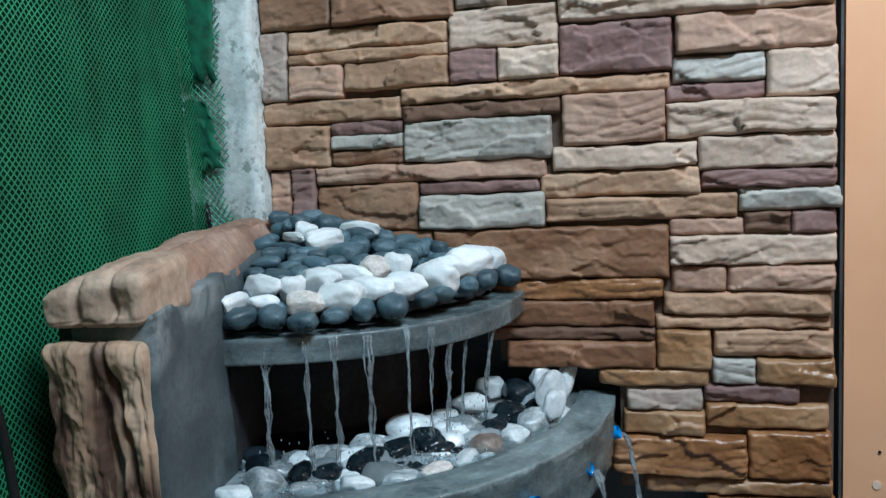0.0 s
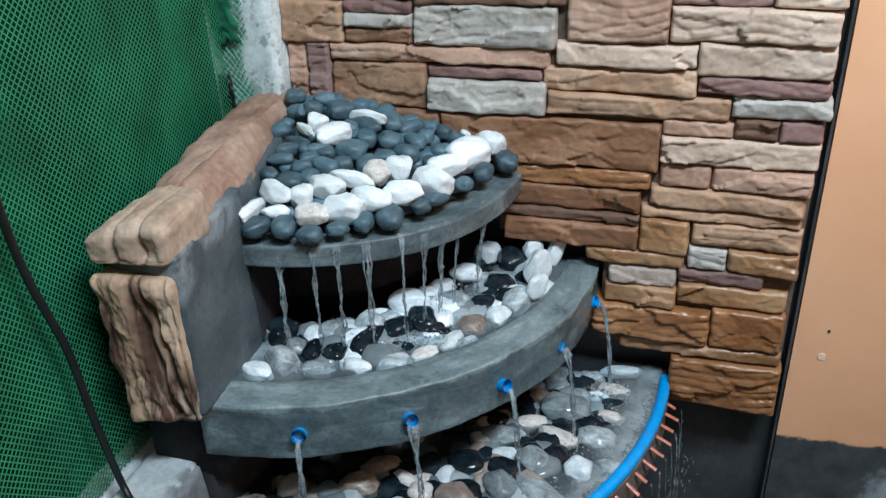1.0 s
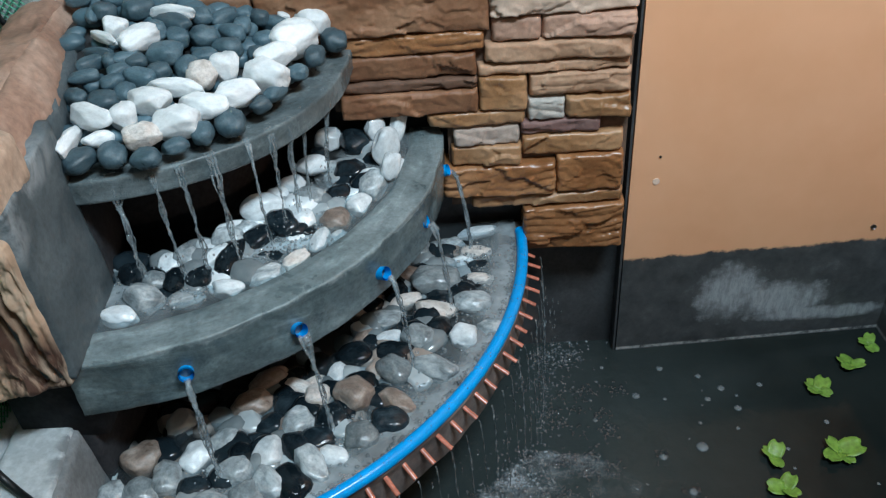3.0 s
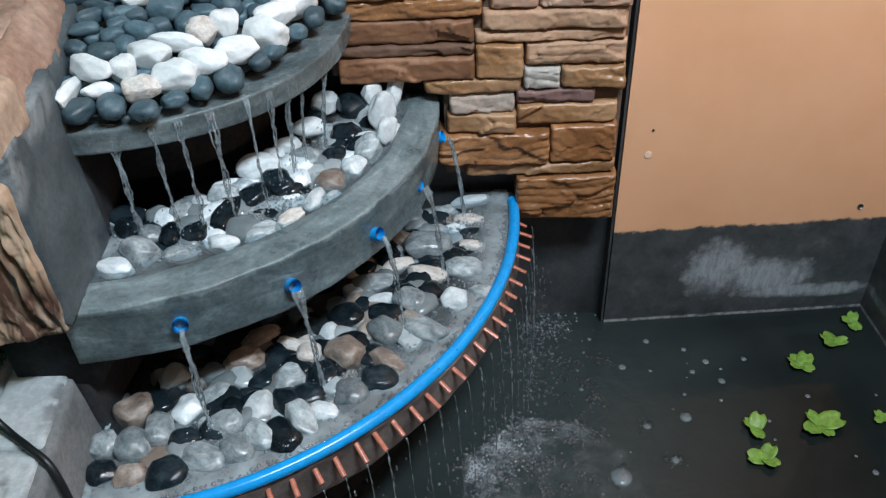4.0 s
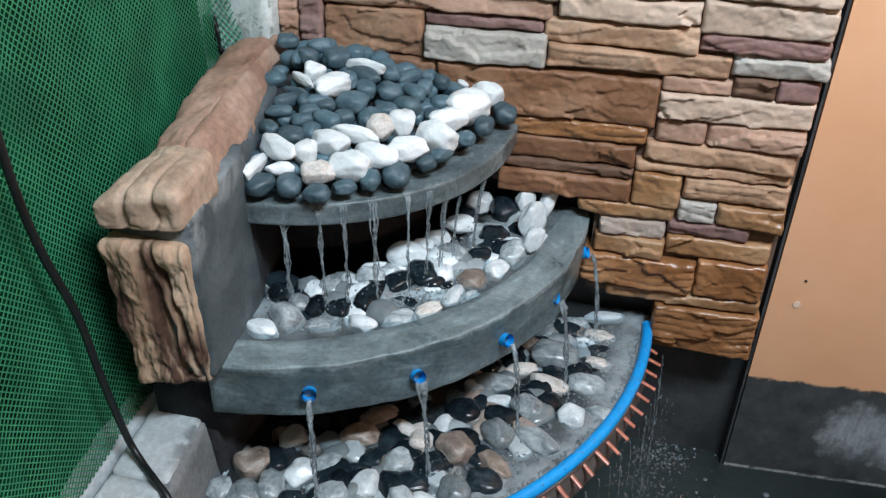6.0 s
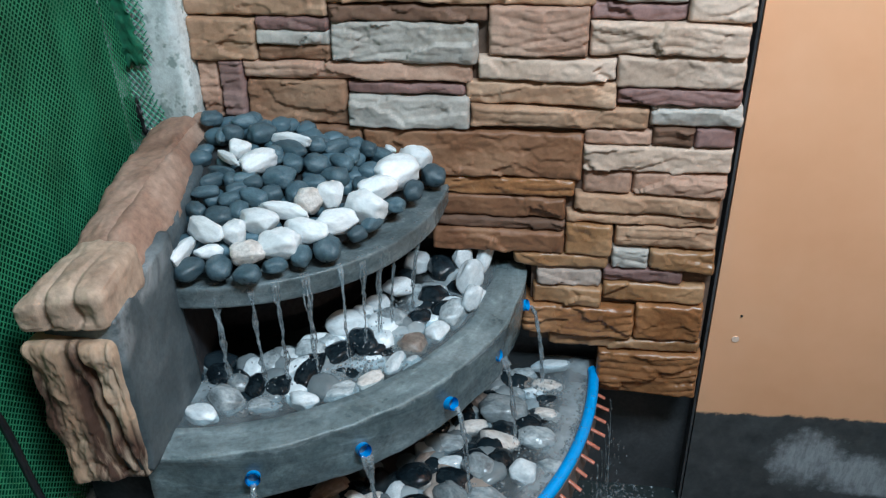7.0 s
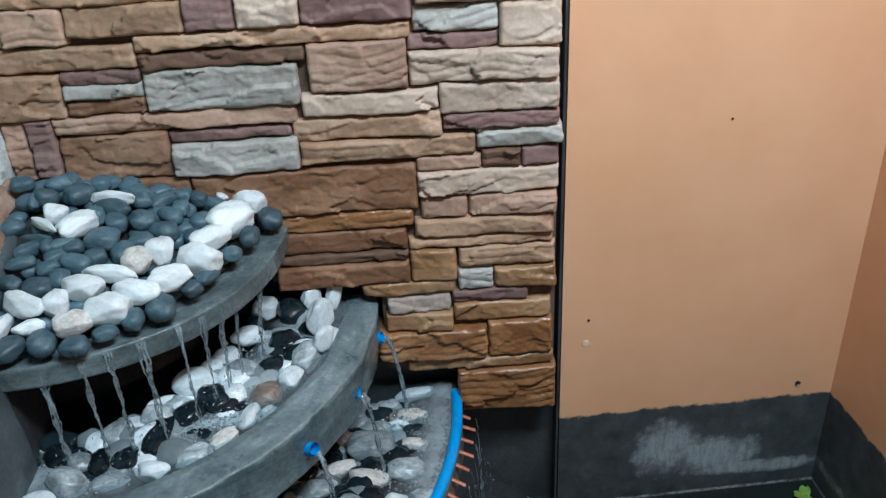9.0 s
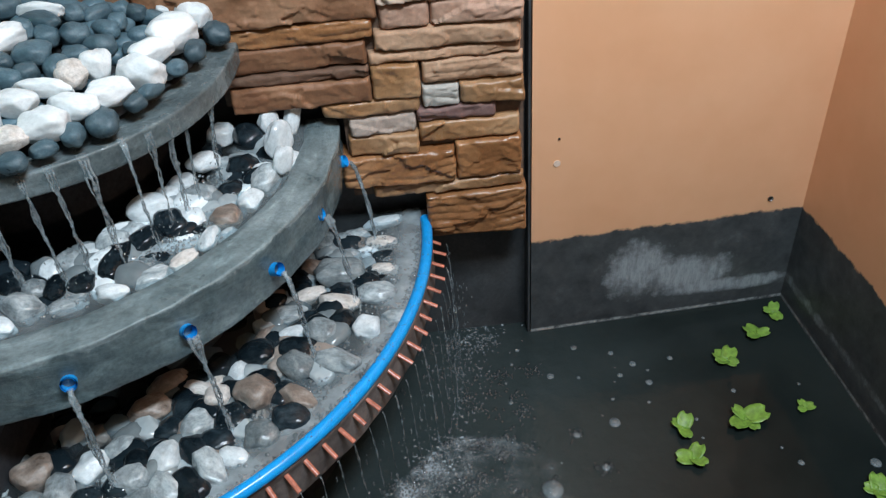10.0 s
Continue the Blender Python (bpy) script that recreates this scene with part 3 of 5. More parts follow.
def cement_panel(p, n, u, v, w):
    k = 0.003 * fbm(p.x * 9, p.y * 9, p.z * 9, 3)
    return Vector((p.x + k, p.y + k, p.z))


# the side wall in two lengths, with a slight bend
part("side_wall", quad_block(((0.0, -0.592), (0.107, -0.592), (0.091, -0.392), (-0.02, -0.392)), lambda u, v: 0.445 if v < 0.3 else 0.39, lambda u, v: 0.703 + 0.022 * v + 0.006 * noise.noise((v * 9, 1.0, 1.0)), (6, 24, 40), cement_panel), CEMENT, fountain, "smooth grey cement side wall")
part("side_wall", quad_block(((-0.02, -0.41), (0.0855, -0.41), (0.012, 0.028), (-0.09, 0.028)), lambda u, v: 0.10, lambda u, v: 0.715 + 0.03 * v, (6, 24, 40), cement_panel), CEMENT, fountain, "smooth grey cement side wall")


# Black linings added over the side wall so the recesses read as deep shade.
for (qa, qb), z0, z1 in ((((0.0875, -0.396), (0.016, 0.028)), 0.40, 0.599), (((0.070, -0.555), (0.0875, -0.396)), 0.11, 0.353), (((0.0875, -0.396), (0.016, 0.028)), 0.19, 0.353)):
    part("recess_lining", quad_block(((qa[0] - 0.03, qa[1]), qa, qb, (qb[0] - 0.03, qb[1])), lambda u, v, z=z0: z, lambda u, v, z=z1: z, (2, 12, 8), cement_panel, 0.002), CEMENT_BLACK, fountain, "added black lining of the recess, shade put into its colour")


def carved_cap(p, n, u, v, w):
    """A pillowed cap with three soft lobes that fade towards its back."""
    wander = u + 0.06 * noise.noise((p.y * 16, p.z * 10, 2.0))
    seam = math.exp(-((wander - 0.36) / 0.035) ** 2) + 0.8 * math.exp(-((wander - 0.68) / 0.03) ** 2)
    k = 0.006 * fbm(p.x * 9 + 3.7, p.y * 9, p.z * 9, 2) + 0.0022 * fbm(p.x * 50, p.y * 50, p.z * 50, 3)
    dent = 0.010 * math.exp(-((p.x - 0.078) ** 2 + (p.z - 0.715) ** 2) / 0.0003) * max(0.0, -n.y)
    return p + n * (k - 0.009 * seam * max(0.0, 1 - 1.2 * v) - dent) * (0.3 if n.z < -0.5 else 0.5 if n.x > 0.7 else 1) - Vector((0.004, 0, 0))


part("cap_block", quad_block(((-0.014, -0.622), (0.108, -0.604), (0.104, -0.486), (0.010, -0.486)), lambda u, v: 0.689, lambda u, v: 0.731 + 0.016 * min(1, 2.2 * u) + 0.020 * v, (52, 48, 28), carved_cap, 0.017), SANDSTONE, fountain, "carved tan sandstone cap block")


def carved_slab(p, n, u, v, w):
    k = 0.012 * fbm(p.x * 10 + 5, p.y * 7, p.z * 9, 4) + 0.002 * fbm(p.x * 50, p.y * 50, p.z * 50, 3)
    return p + n * k * (1 if n.z > -0.5 else 0.2)


part("cap_slab", quad_block(((-0.003, -0.492), (0.052, -0.492), (0.004, -0.055), (-0.088, -0.055)), lambda u, v: 0.690, lambda u, v: 0.752 + 0.048 * min(v, 0.4) - 0.010 * (1 - u) ** 2, (30, 90, 14), carved_slab, 0.018), SANDSTONE_RED, fountain, "reddish carved sandstone slab")
part("cap_slab", quad_block(((0.045, -0.490), (0.088, -0.490), (0.014, -0.02), (-0.020, -0.02)), lambda u, v: 0.680 + 0.04 * v, lambda u, v: 0.757 + 0.034 * min(v, 0.4) - 0.036 * u * u, (24, 90, 14), carved_slab, 0.016), SANDSTONE_RED, fountain, "smoother reddish sandstone lump along the ledge")


def carved_post(p, n, u, v, w):
    """Two bulging chunks like split timber, with deep wandering clefts between them."""
    warp = 0.005 * noise.noise((p.z * 11, 3.0, 0.0))
    drop = 0.678 - p.z
    cut = 0.0
    for cx, lean, deep, wide in ((0.036, 0.13, 0.022, 0.008), (0.053, 0.16, 0.024, 0.0042), (0.086, 0.08, 0.006, 0.0035)):
        cut += deep * math.exp(-((p.x - cx - warp - lean * drop) / wide) ** 2) * min(1.0, 0.3 + 5 * drop)
    hollow = max(0.0, 0.54 - p.z) * 0.12 * max(0.0, noise.noise((p.x * 26, p.z * 7, 5.5)) + 0.25) * (1 if u > 0.4 else 0.4)
    grain = 0.010 * fbm(p.x * 14, 1.0, p.z * 11, 2) + 0.009 * abs(fbm(p.x * 44, 4.0, p.z * 17, 4)) - 0.005 * abs(noise.noise((p.x * 20, 7.0, p.z * 30)))
    front = max(0.0, -n.y)
    side = 0.004 + 0.004 * fbm(2.0, p.y * 14, p.z * 16, 3)
    return p - n * (front * (cut + hollow + grain) + (1 - front) * side) + Vector((0.014 * (1 - w) * (1 - u) ** 2, 0, 0))


part("carved_post", quad_block(((-0.024, -0.622), (0.105, -0.604), (0.100, -0.50), (-0.02, -0.50)), lambda u, v: 0.428, lambda u, v: 0.678, (80, 14, 110), carved_post, 0.016), SANDSTONE_POST, fountain, "tan sandstone post carved like split wood")
part("post_core", box_bm(-0.018, 0.085, -0.585, -0.48, 0.445, 0.705), CEMENT_BLACK, fountain, "dark core behind the carved blocks")
# Block added where the post shades the corner; its colour is that shade.
part("post_foot", box_bm(-0.030, 0.092, -0.556, -0.40, 0.30, 0.444), CEMENT_BLACK, fountain, "near-black block added for the shade under the carved post")


# blue rim pipe and the small copper spouts under it
def pipe_way(t):
    p = rim(0.706, 0.736, t)
    return Vector((p.x, p.y, 0.213))


pipe_pts = [pipe_way(0.028 + 0.935 * i / 90) for i in range(91)]
part("rim_pipe", tube_bm(pipe_pts, 0.0112, 14), BLUE, fountain, "bright blue split plastic pipe along the rim")
for i in range(33):
    t = 0.05 + 0.88 * i / 32 + 0.004 * noise.noise((i * 3.1, 0, 0))
    p = pipe_way(t)
    way = Vector((p.x - CX, p.y, 0)).normalized()
    a = Vector((p.x, p.y, 0.193)) - way * 0.002
    reach = 0.034 + 0.008 * noise.noise((i * 1.7, 2, 0))
    tip = a + way * reach + Vector((0.006 * noise.noise((i * 2.3, 5, 0)), 0, -0.014 - 0.008 * abs(noise.noise((i * 1.1, 9, 0)))))
    line = [a, a.lerp(tip, 0.5), tip]
    bm = tube_bm(line, 0.0045, 8, closed_ends=False, flat=0.6)
    tube_bm(line, 0.0033, 8, bm, closed_ends=False, flat=0.6)
    part("copper_spout", bm, COPPER, fountain, "thin copper-coloured drip tube")

NOZZLES = ((0.229, -0.552), (0.380, -0.472), (0.500, -0.347), (0.563, -0.206), (0.603, -0.039))
for x, y in NOZZLES:
    way = Vector((x - CX, y, 0)).normalized()
    if y > -0.1:
        way = Vector((1, -0.25, 0)).normalized()
    tip = Vector((x, y, 0.400))
    tip -= way * 0.006
    root = tip - way * 0.05 - Vector((0, 0, 0.018))
    bm = tube_bm([root, root.lerp(tip, 0.5), tip], 0.0112, 16, closed_ends=False)
    tube_bm([root, root.lerp(tip, 0.5), tip - way * 0.0005], 0.0090, 16, bm, closed_ends=False)
    part("spout_pipe", bm, BLUE, fountain, "short blue plastic spout pipe")

# ---- left edge: kerb, post, netting ----
kerb_shape = lambda p, n, u, v, w: p + n * (0.0025 * fbm(p.x * 14, p.y * 14, p.z * 14, 4) + 0.001 * fbm(p.x * 60, p.y * 60, p.z * 60, 3))
for quad in (((-0.034, -0.6862), (0.0585, -0.6862), (0.038, -0.495), (-0.052, -0.495)), ((-0.020, -1.25), (0.150, -1.25), (0.057, -0.688), (-0.033, -0.688))):
    thing("kerb", quad_block(quad, lambda u, v: 0.10, lambda u, v: 0.318, (16, 34, 14), kerb_shape, 0.007), CEMENT_PALE, "pale grey cement kerb block beside the fountain", "kerb", "kerb blocks")
thing("footing", box_bm(-0.12, 0.108, -1.25, -0.47, -0.6, 0.12), CEMENT_DARK, "dark cement footing under the kerb", "footing", smooth=False)
thing("kerb", quad_block(((-0.085, -1.25), (-0.030, -1.25), (-0.057, -0.495), (-0.12, -0.495)), lambda u, v: 0.10, lambda u, v: 0.310, (8, 30, 8), kerb_shape, 0.004), CEMENT_PALE, "pale cement strip along the netting", "kerb", "kerb blocks")


def skirt_shape(p, n, u, v, w):
    return Vector((p.x - (0.016 * w if u > 0.5 else 0), p.y, p.z)) + n * 0.003 * fbm(p.x * 12, p.y * 12, p.z * 12, 3)


thing("kerb_skirt", quad_block(((-0.01, -1.25), (0.172, -1.25), (0.056, -0.495), (-0.02, -0.495)), lambda u, v: 0.10, lambda u, v: 0.311, (10, 40, 14), skirt_shape, 0.005), CEMENT_MID, "grey cement skirt between kerb and basin", "kerb")

pillar_shape = lambda p, n, u, v, w: Vector((p.x + 0.008 * fbm(p.x * 9, p.y * 9, p.z * 12, 4), p.y + 0.006 * fbm(p.x * 14 + 4, p.y * 9, p.z * 12, 4), p.z))
thing("concrete_post", quad_block(((-0.20, -0.045), (-0.018, -0.045), (-0.022, 0.084), (-0.20, 0.084)), lambda u, v: 0.10, lambda u, v: 2.7, (14, 6, 160), pillar_shape), PLASTER, "whitewashed rough concrete post in the corner", "post")


def net_x(y, z):
    """The hanging line of the netting, with soft folds."""
    base = -0.035 - 0.075 * (min(0.0, y) + 0.9) / 0.85 if y > -0.9 else -0.035
    return base + 0.010 * noise.noise((y * 7, z * 1.6, 0.3)) + 0.004 * noise.noise((y * 19, z * 5, 4.0)) - 0.02 * max(0, z - 0.4)


def netting(bm, y0, y1, z0, z1, pitch, radius, seg, shift=0.0, surf=net_x, slope=1.25):
    """Two families of slanting strands that make diamond meshes."""
    for side in (1, -1):
        count = int((y1 - y0 + (z1 - z0) / slope) / pitch)
        for i in range(count):
            s = y0 - (z1 - z0) / slope + i * pitch if side > 0 else y0 + i * pitch
            pts = []
            n = int((z1 - z0) / seg)
            for k in range(n + 1):
                z = z0 + (z1 - z0) * k / n
                y = s + side * (z - z0) / slope
                if y0 <= y <= y1:
                    pts.append((surf(y, z) + shift, y, z))
            for p, q in zip(pts, pts[1:]):
                p, q = Vector(p), Vector(q)
                d = (q - p).normalized()
                a = Vector((1, 0, 0)) * radius
                b = d.cross(Vector((1, 0, 0))).normalized() * radius
                ring = [[bm.append(c + o) or len(bm) - 1 for o in (a * 0.4 + b * 0.9, a * 0.4 - b * 0.9, -a)] for c in (p, q)]
                for m in range(3):
                    NETF.append((ring[0][m], ring[0][(m + 1) % 3], ring[1][(m + 1) % 3], ring[1][m]))


NETV, NETF = [], []
netting(NETV, -1.30, -0.06, 0.312, 1.32, 0.0108, 0.0010, 0.015, slope=1.0)
me = bpy.data.meshes.new("netting")
me.from_pydata([tuple(v) for v in NETV], [], NETF)
me.materials.append(NET)
fence = empty("net_fence", "green diamond netting over dark green shade cloth", "net fence")
ob = new("netting", me)
ob.parent = fence
ob["label"], ob["kind"] = "fine green plastic diamond net", "stuff"


def cloth_bm(y0, y1, z0, z1, shift, ny, nz):
    bm = bmesh.new()
    g = [[bm.verts.new((net_x(y, z) + shift + 0.012 * noise.noise((y * 11, z * 0.8, 6.0)), y, z)) for z in (z0 + (z1 - z0) * k / nz for k in range(nz + 1))] for y in (y0 + (y1 - y0) * i / ny for i in range(ny + 1))]
    for i in range(ny):
        for k in range(nz):
            bm.faces.new((g[i][k], g[i + 1][k], g[i + 1][k + 1], g[i][k + 1]))
    return bm


ob = part("shade_cloth", cloth_bm(-1.32, -0.05, 0.22, 1.5, -0.035, 90, 30), CLOTH, fence, "dark green woven shade cloth with folds, their light and shade streaked into the colour")
solid = ob.modifiers.new("thickness", "SOLIDIFY")
solid.thickness = 0.002

cable = smooth_line(((-0.022, -0.724, 1.05), (-0.020, -0.721, 0.91), (-0.020, -0.719, 0.802), (-0.020, -0.707, 0.709), (-0.020, -0.680, 0.596), (-0.020, -0.668, 0.479), (-0.016, -0.655, 0.360), (0.010, -0.668, 0.327), (0.045, -0.693, 0.327), (0.080, -0.716, 0.311), (0.098, -0.738, 0.24), (0.116, -0.774, 0.17), (0.125, -0.80, 0.05), (0.13, -0.82, -0.2)), 100)
thing("cable", tube_bm(cable, 0.0054, 10), RUBBER, "black rubber cable hanging down the net and over the kerb", "cable")


# ---- pebbles ----
def pebble_mesh(seed, facets):
    bm = bmesh.new()
    bmesh.ops.create_icosphere(bm, subdivisions=4 if facets else 3, radius=0.5)
    r = random.Random(int(seed) * 13 + 5)
    planes = [(Vector((r.gauss(0, 1), r.gauss(0, 1), r.gauss(0, 0.7))).normalized(), r.uniform(0.80, 1.0)) for _ in range(facets)]
    for v in bm.verts:
        p = v.co.normalized()
        k = 1 + 0.20 * noise.noise(p * 1.3 + Vector((seed * 7.3, 0, 0))) + 0.07 * noise.noise(p * 3.1 + Vector((0, seed * 5.1, 0)))
        k *= (abs(p.x) ** 2.6 + abs(p.y) ** 2.6 + abs(p.z) ** 2.6) ** (-1 / 2.6)
        for d, far in planes:
            if p.dot(d) > 0.3:
                k = min(k, far / p.dot(d))
        v.co = p * 0.5 * k
    me = bpy.data.meshes.new("pebble")
    bm.normal_update()
    for f in bm.faces:
        f.smooth = True
    bm.to_mesh(me)
    bm.free()
    return me


def heap(x, y):
    """Height of the pebble heap on the ledge, rising from the rim to the corner."""
    r = (abs((x - CX) / 0.412) ** 2.25 + abs(y / 0.412) ** 2.25) ** (1 / 2.25) * 0.412
    s = max(0.0, 0.412 - r)
    return 0.655 + 0.40 * min(s, 0.30)


def heap_bm():
    bm = bmesh.new()
    n, m = 46, 22
    g = []
    for i in range(n + 1):
        row = []
        for k in range(m + 1):
            p = rim(0.365 * k / m, 0.365 * k / m, 0.03 + 0.96 * i / n, 2.25)
            lump = 0.007 * noise.noise((p.x * 45, p.y * 45, 2.0))
            row.append(bm.verts.new((p.x, p.y, max(0.630, heap(p.x, p.y) - 0.030 + lump))))
        g.append(row)
    for i in range(n):
        for k in range(m):
            bm.faces.new((g[i][k], g[i][k + 1], g[i + 1][k + 1], g[i + 1][k]))
    bmesh.ops.remove_doubles(bm, verts=bm.verts[:], dist=0.0005)
    return bm


thing("pebble_bed", heap_bm(), CEMENT_DARK, "bed of dark small pebbles heaped on the upper ledge", "pebbles", kind="stuff")

FORMS = {}
LEVEL = {"upper": 0.634, "middle": 0.431, "lower": 0.190}
WORDS = {"white": "smooth white", "cream": "cream-white", "marbled": "wet marbled grey and white", "grey": "wet mottled grey", "slate": "matt blue-grey", "black": "wet black", "tan": "wet tan"}
BED = {"upper": "on the upper cement ledge", "middle": "in the middle basin", "lower": "in the lower basin"}
piled = []


def laid(bed, x, y, long, wide, tall, turn, kind, sink=0.0):
    """The shared mesh and the pose of a pebble that lies in a bed, on those laid before it."""
    i = int(abs(x * 7919 + y * 6101) * 10) % 9
    chunky = kind in ("white", "cream", "marbled", "tan")
    look_of = "white_wet" if kind == "white" and bed != "upper" else kind
    key = (i, look_of)
    if key not in FORMS:
        FORMS[key] = pebble_mesh(i + (20 if chunky else 0), 8 if chunky else 0)
        FORMS[key].materials.append(PEBBLE[look_of])
    base = LEVEL[bed]
    if bed == "upper":
        middle = heap(x, y) + (0.008 if kind in ("white", "cream") else 0.0)
    else:
        middle = base + tall * 0.45
        for px, py, pr, ph in piled:
            if math.hypot(px - x, py - y) < 0.5 * (pr + wide / 2):
                middle = max(middle, base + tall * 0.45 + 0.25 * ph)
    piled.append((x, y, wide / 2, tall))
    tilt = 16 * noise.noise((x * 40, y * 40, 1.0))
    grow = 1.0 if bed == "upper" else 1.06
    return FORMS[key], pose(x, y, middle - sink, tilt, tilt * 0.7, turn) @ Matrix.Diagonal((long * grow, wide * grow, tall * grow, 1))


def pebble(bed, x, y, long, wide, tall, turn, kind):
    me, at = laid(bed, x, y, long, wide, tall, turn, kind)
    ob = new("pebble", me)
    ob.matrix_world = at
    tagged(ob, WORDS[kind] + " river pebble lying " + BED[bed], "pebble", "pebbles " + BED[bed])


pebble("upper", 0.109, -0.394, 0.048, 0.039, 0.031, 61, "slate")
pebble("upper", 0.153, -0.385, 0.049, 0.038, 0.034, 101, "slate")
pebble("upper", 0.198, -0.389, 0.040, 0.035, 0.027, 5, "slate")
pebble("upper", 0.232, -0.364, 0.036, 0.029, 0.022, 23, "slate")
pebble("upper", 0.264, -0.337, 0.041, 0.032, 0.029, 103, "slate")
pebble("upper", 0.299, -0.311, 0.051, 0.043, 0.037, 95, "slate")
pebble("upper", 0.334, -0.265, 0.032, 0.027, 0.022, 53, "slate")
pebble("upper", 0.352, -0.230, 0.056, 0.025, 0.022, 75, "slate")
pebble("upper", 0.378, -0.168, 0.033, 0.030, 0.024, 81, "slate")
pebble("upper", 0.396, -0.108, 0.044, 0.034, 0.031, 90, "slate")
pebble("upper", 0.420, -0.032, 0.051, 0.043, 0.038, 100, "slate")
pebble("upper", 0.094, -0.370, 0.077, 0.020, 0.029, 91, "white")
pebble("upper", 0.112, -0.331, 0.083, 0.035, 0.036, 148, "white")
pebble("upper", 0.132, -0.367, 0.041, 0.023, 0.023, 28, "white")
pebble("upper", 0.160, -0.327, 0.050, 0.038, 0.038, 101, "white")
pebble("upper", 0.191, -0.359, 0.052, 0.038, 0.038, 25, "cream")
pebble("upper", 0.188, -0.298, 0.064, 0.038, 0.038, 173, "white")
pebble("upper", 0.232, -0.332, 0.067, 0.049, 0.049, 12, "white")
pebble("upper", 0.261, -0.298, 0.073, 0.038, 0.039, 171, "white")
pebble("upper", 0.217, -0.268, 0.082, 0.020, 0.033, 175, "white")
pebble("upper", 0.250, -0.237, 0.046, 0.040, 0.040, 20, "cream")
pebble("upper", 0.279, -0.208, 0.059, 0.045, 0.045, 94, "white")
pebble("upper", 0.302, -0.262, 0.069, 0.038, 0.038, 29, "white")
pebble("upper", 0.334, -0.209, 0.074, 0.056, 0.056, 164, "white")
pebble("upper", 0.345, -0.151, 0.068, 0.044, 0.044, 37, "white")
pebble("upper", 0.363, -0.087, 0.086, 0.062, 0.062, 55, "white")
pebble("upper", 0.381, -0.005, 0.065, 0.046, 0.046, 157, "white")
pebble("upper", 0.152, -0.180, 0.070, 0.039, 0.041, 56, "white")
pebble("upper", 0.114, -0.163, 0.039, 0.033, 0.033, 24, "white")
pebble("upper", 0.100, -0.183, 0.071, 0.015, 0.018, 138, "white")
pebble("upper", 0.184, -0.109, 0.074, 0.017, 0.028, 176, "white")
pebble("upper", 0.337, -0.017, 0.031, 0.015, 0.015, 137, "white")
pebble("upper", 0.132, -0.105, 0.050, 0.038, 0.032, 58, "slate")
pebble("upper", 0.087, -0.120, 0.038, 0.036, 0.028, 115, "slate")
pebble("upper", 0.094, -0.081, 0.043, 0.033, 0.025, 24, "slate")
pebble("upper", 0.029, -0.073, 0.038, 0.034, 0.025, 26, "slate")
pebble("upper", 0.070, -0.129, 0.044, 0.018, 0.019, 101, "slate")
pebble("upper", 0.185, -0.121, 0.084, 0.037, 0.029, 145, "slate")
pebble("upper", 0.167, -0.148, 0.041, 0.035, 0.031, 112, "slate")
pebble("upper", 0.201, -0.153, 0.041, 0.035, 0.030, 111, "slate")
pebble("upper", 0.236, -0.136, 0.044, 0.043, 0.032, 109, "slate")
pebble("upper", 0.222, -0.084, 0.034, 0.033, 0.024, 19, "slate")
pebble("upper", 0.252, -0.069, 0.052, 0.026, 0.026, 50, "slate")
pebble("upper", 0.277, -0.032, 0.031, 0.028, 0.021, 16, "slate")
pebble("upper", 0.282, -0.079, 0.038, 0.028, 0.026, 94, "slate")
pebble("upper", 0.299, -0.032, 0.050, 0.030, 0.027, 132, "slate")
pebble("upper", 0.325, -0.036, 0.071, 0.031, 0.025, 139, "slate")
pebble("upper", 0.320, -0.101, 0.042, 0.033, 0.026, 34, "slate")
pebble("upper", 0.272, -0.107, 0.053, 0.033, 0.027, 134, "slate")
pebble("upper", 0.272, -0.152, 0.049, 0.040, 0.032, 162, "slate")
pebble("upper", 0.316, -0.149, 0.033, 0.031, 0.025, 106, "slate")
pebble("upper", 0.244, -0.185, 0.042, 0.035, 0.026, 19, "slate")
pebble("upper", 0.189, -0.195, 0.055, 0.046, 0.037, 162, "slate")
pebble("upper", 0.224, -0.215, 0.048, 0.034, 0.031, 93, "slate")
pebble("upper", 0.189, -0.231, 0.037, 0.034, 0.028, 112, "slate")
pebble("upper", 0.164, -0.247, 0.050, 0.034, 0.031, 162, "slate")
pebble("upper", 0.132, -0.235, 0.038, 0.025, 0.019, 40, "slate")
pebble("upper", 0.126, -0.258, 0.036, 0.028, 0.021, 26, "slate")
pebble("upper", 0.089, -0.226, 0.051, 0.020, 0.023, 57, "slate")
pebble("upper", 0.096, -0.206, 0.047, 0.013, 0.020, 175, "slate")
pebble("upper", 0.084, -0.250, 0.044, 0.024, 0.019, 14, "slate")
pebble("upper", 0.081, -0.286, 0.041, 0.025, 0.024, 138, "slate")
pebble("upper", 0.121, -0.294, 0.047, 0.040, 0.030, 5, "slate")
pebble("upper", 0.148, -0.277, 0.039, 0.030, 0.027, 105, "slate")
pebble("upper", 0.139, -0.212, 0.044, 0.028, 0.021, 24, "slate")
pebble("upper", 0.116, -0.219, 0.033, 0.023, 0.021, 107, "slate")
pebble("upper", 0.152, -0.216, 0.032, 0.031, 0.023, 24, "slate")
pebble("middle", 0.119, -0.463, 0.058, 0.034, 0.027, 156, "white")
pebble("middle", 0.150, -0.436, 0.057, 0.045, 0.037, 160, "marbled")
pebble("middle", 0.209, -0.435, 0.054, 0.028, 0.020, 13, "marbled")
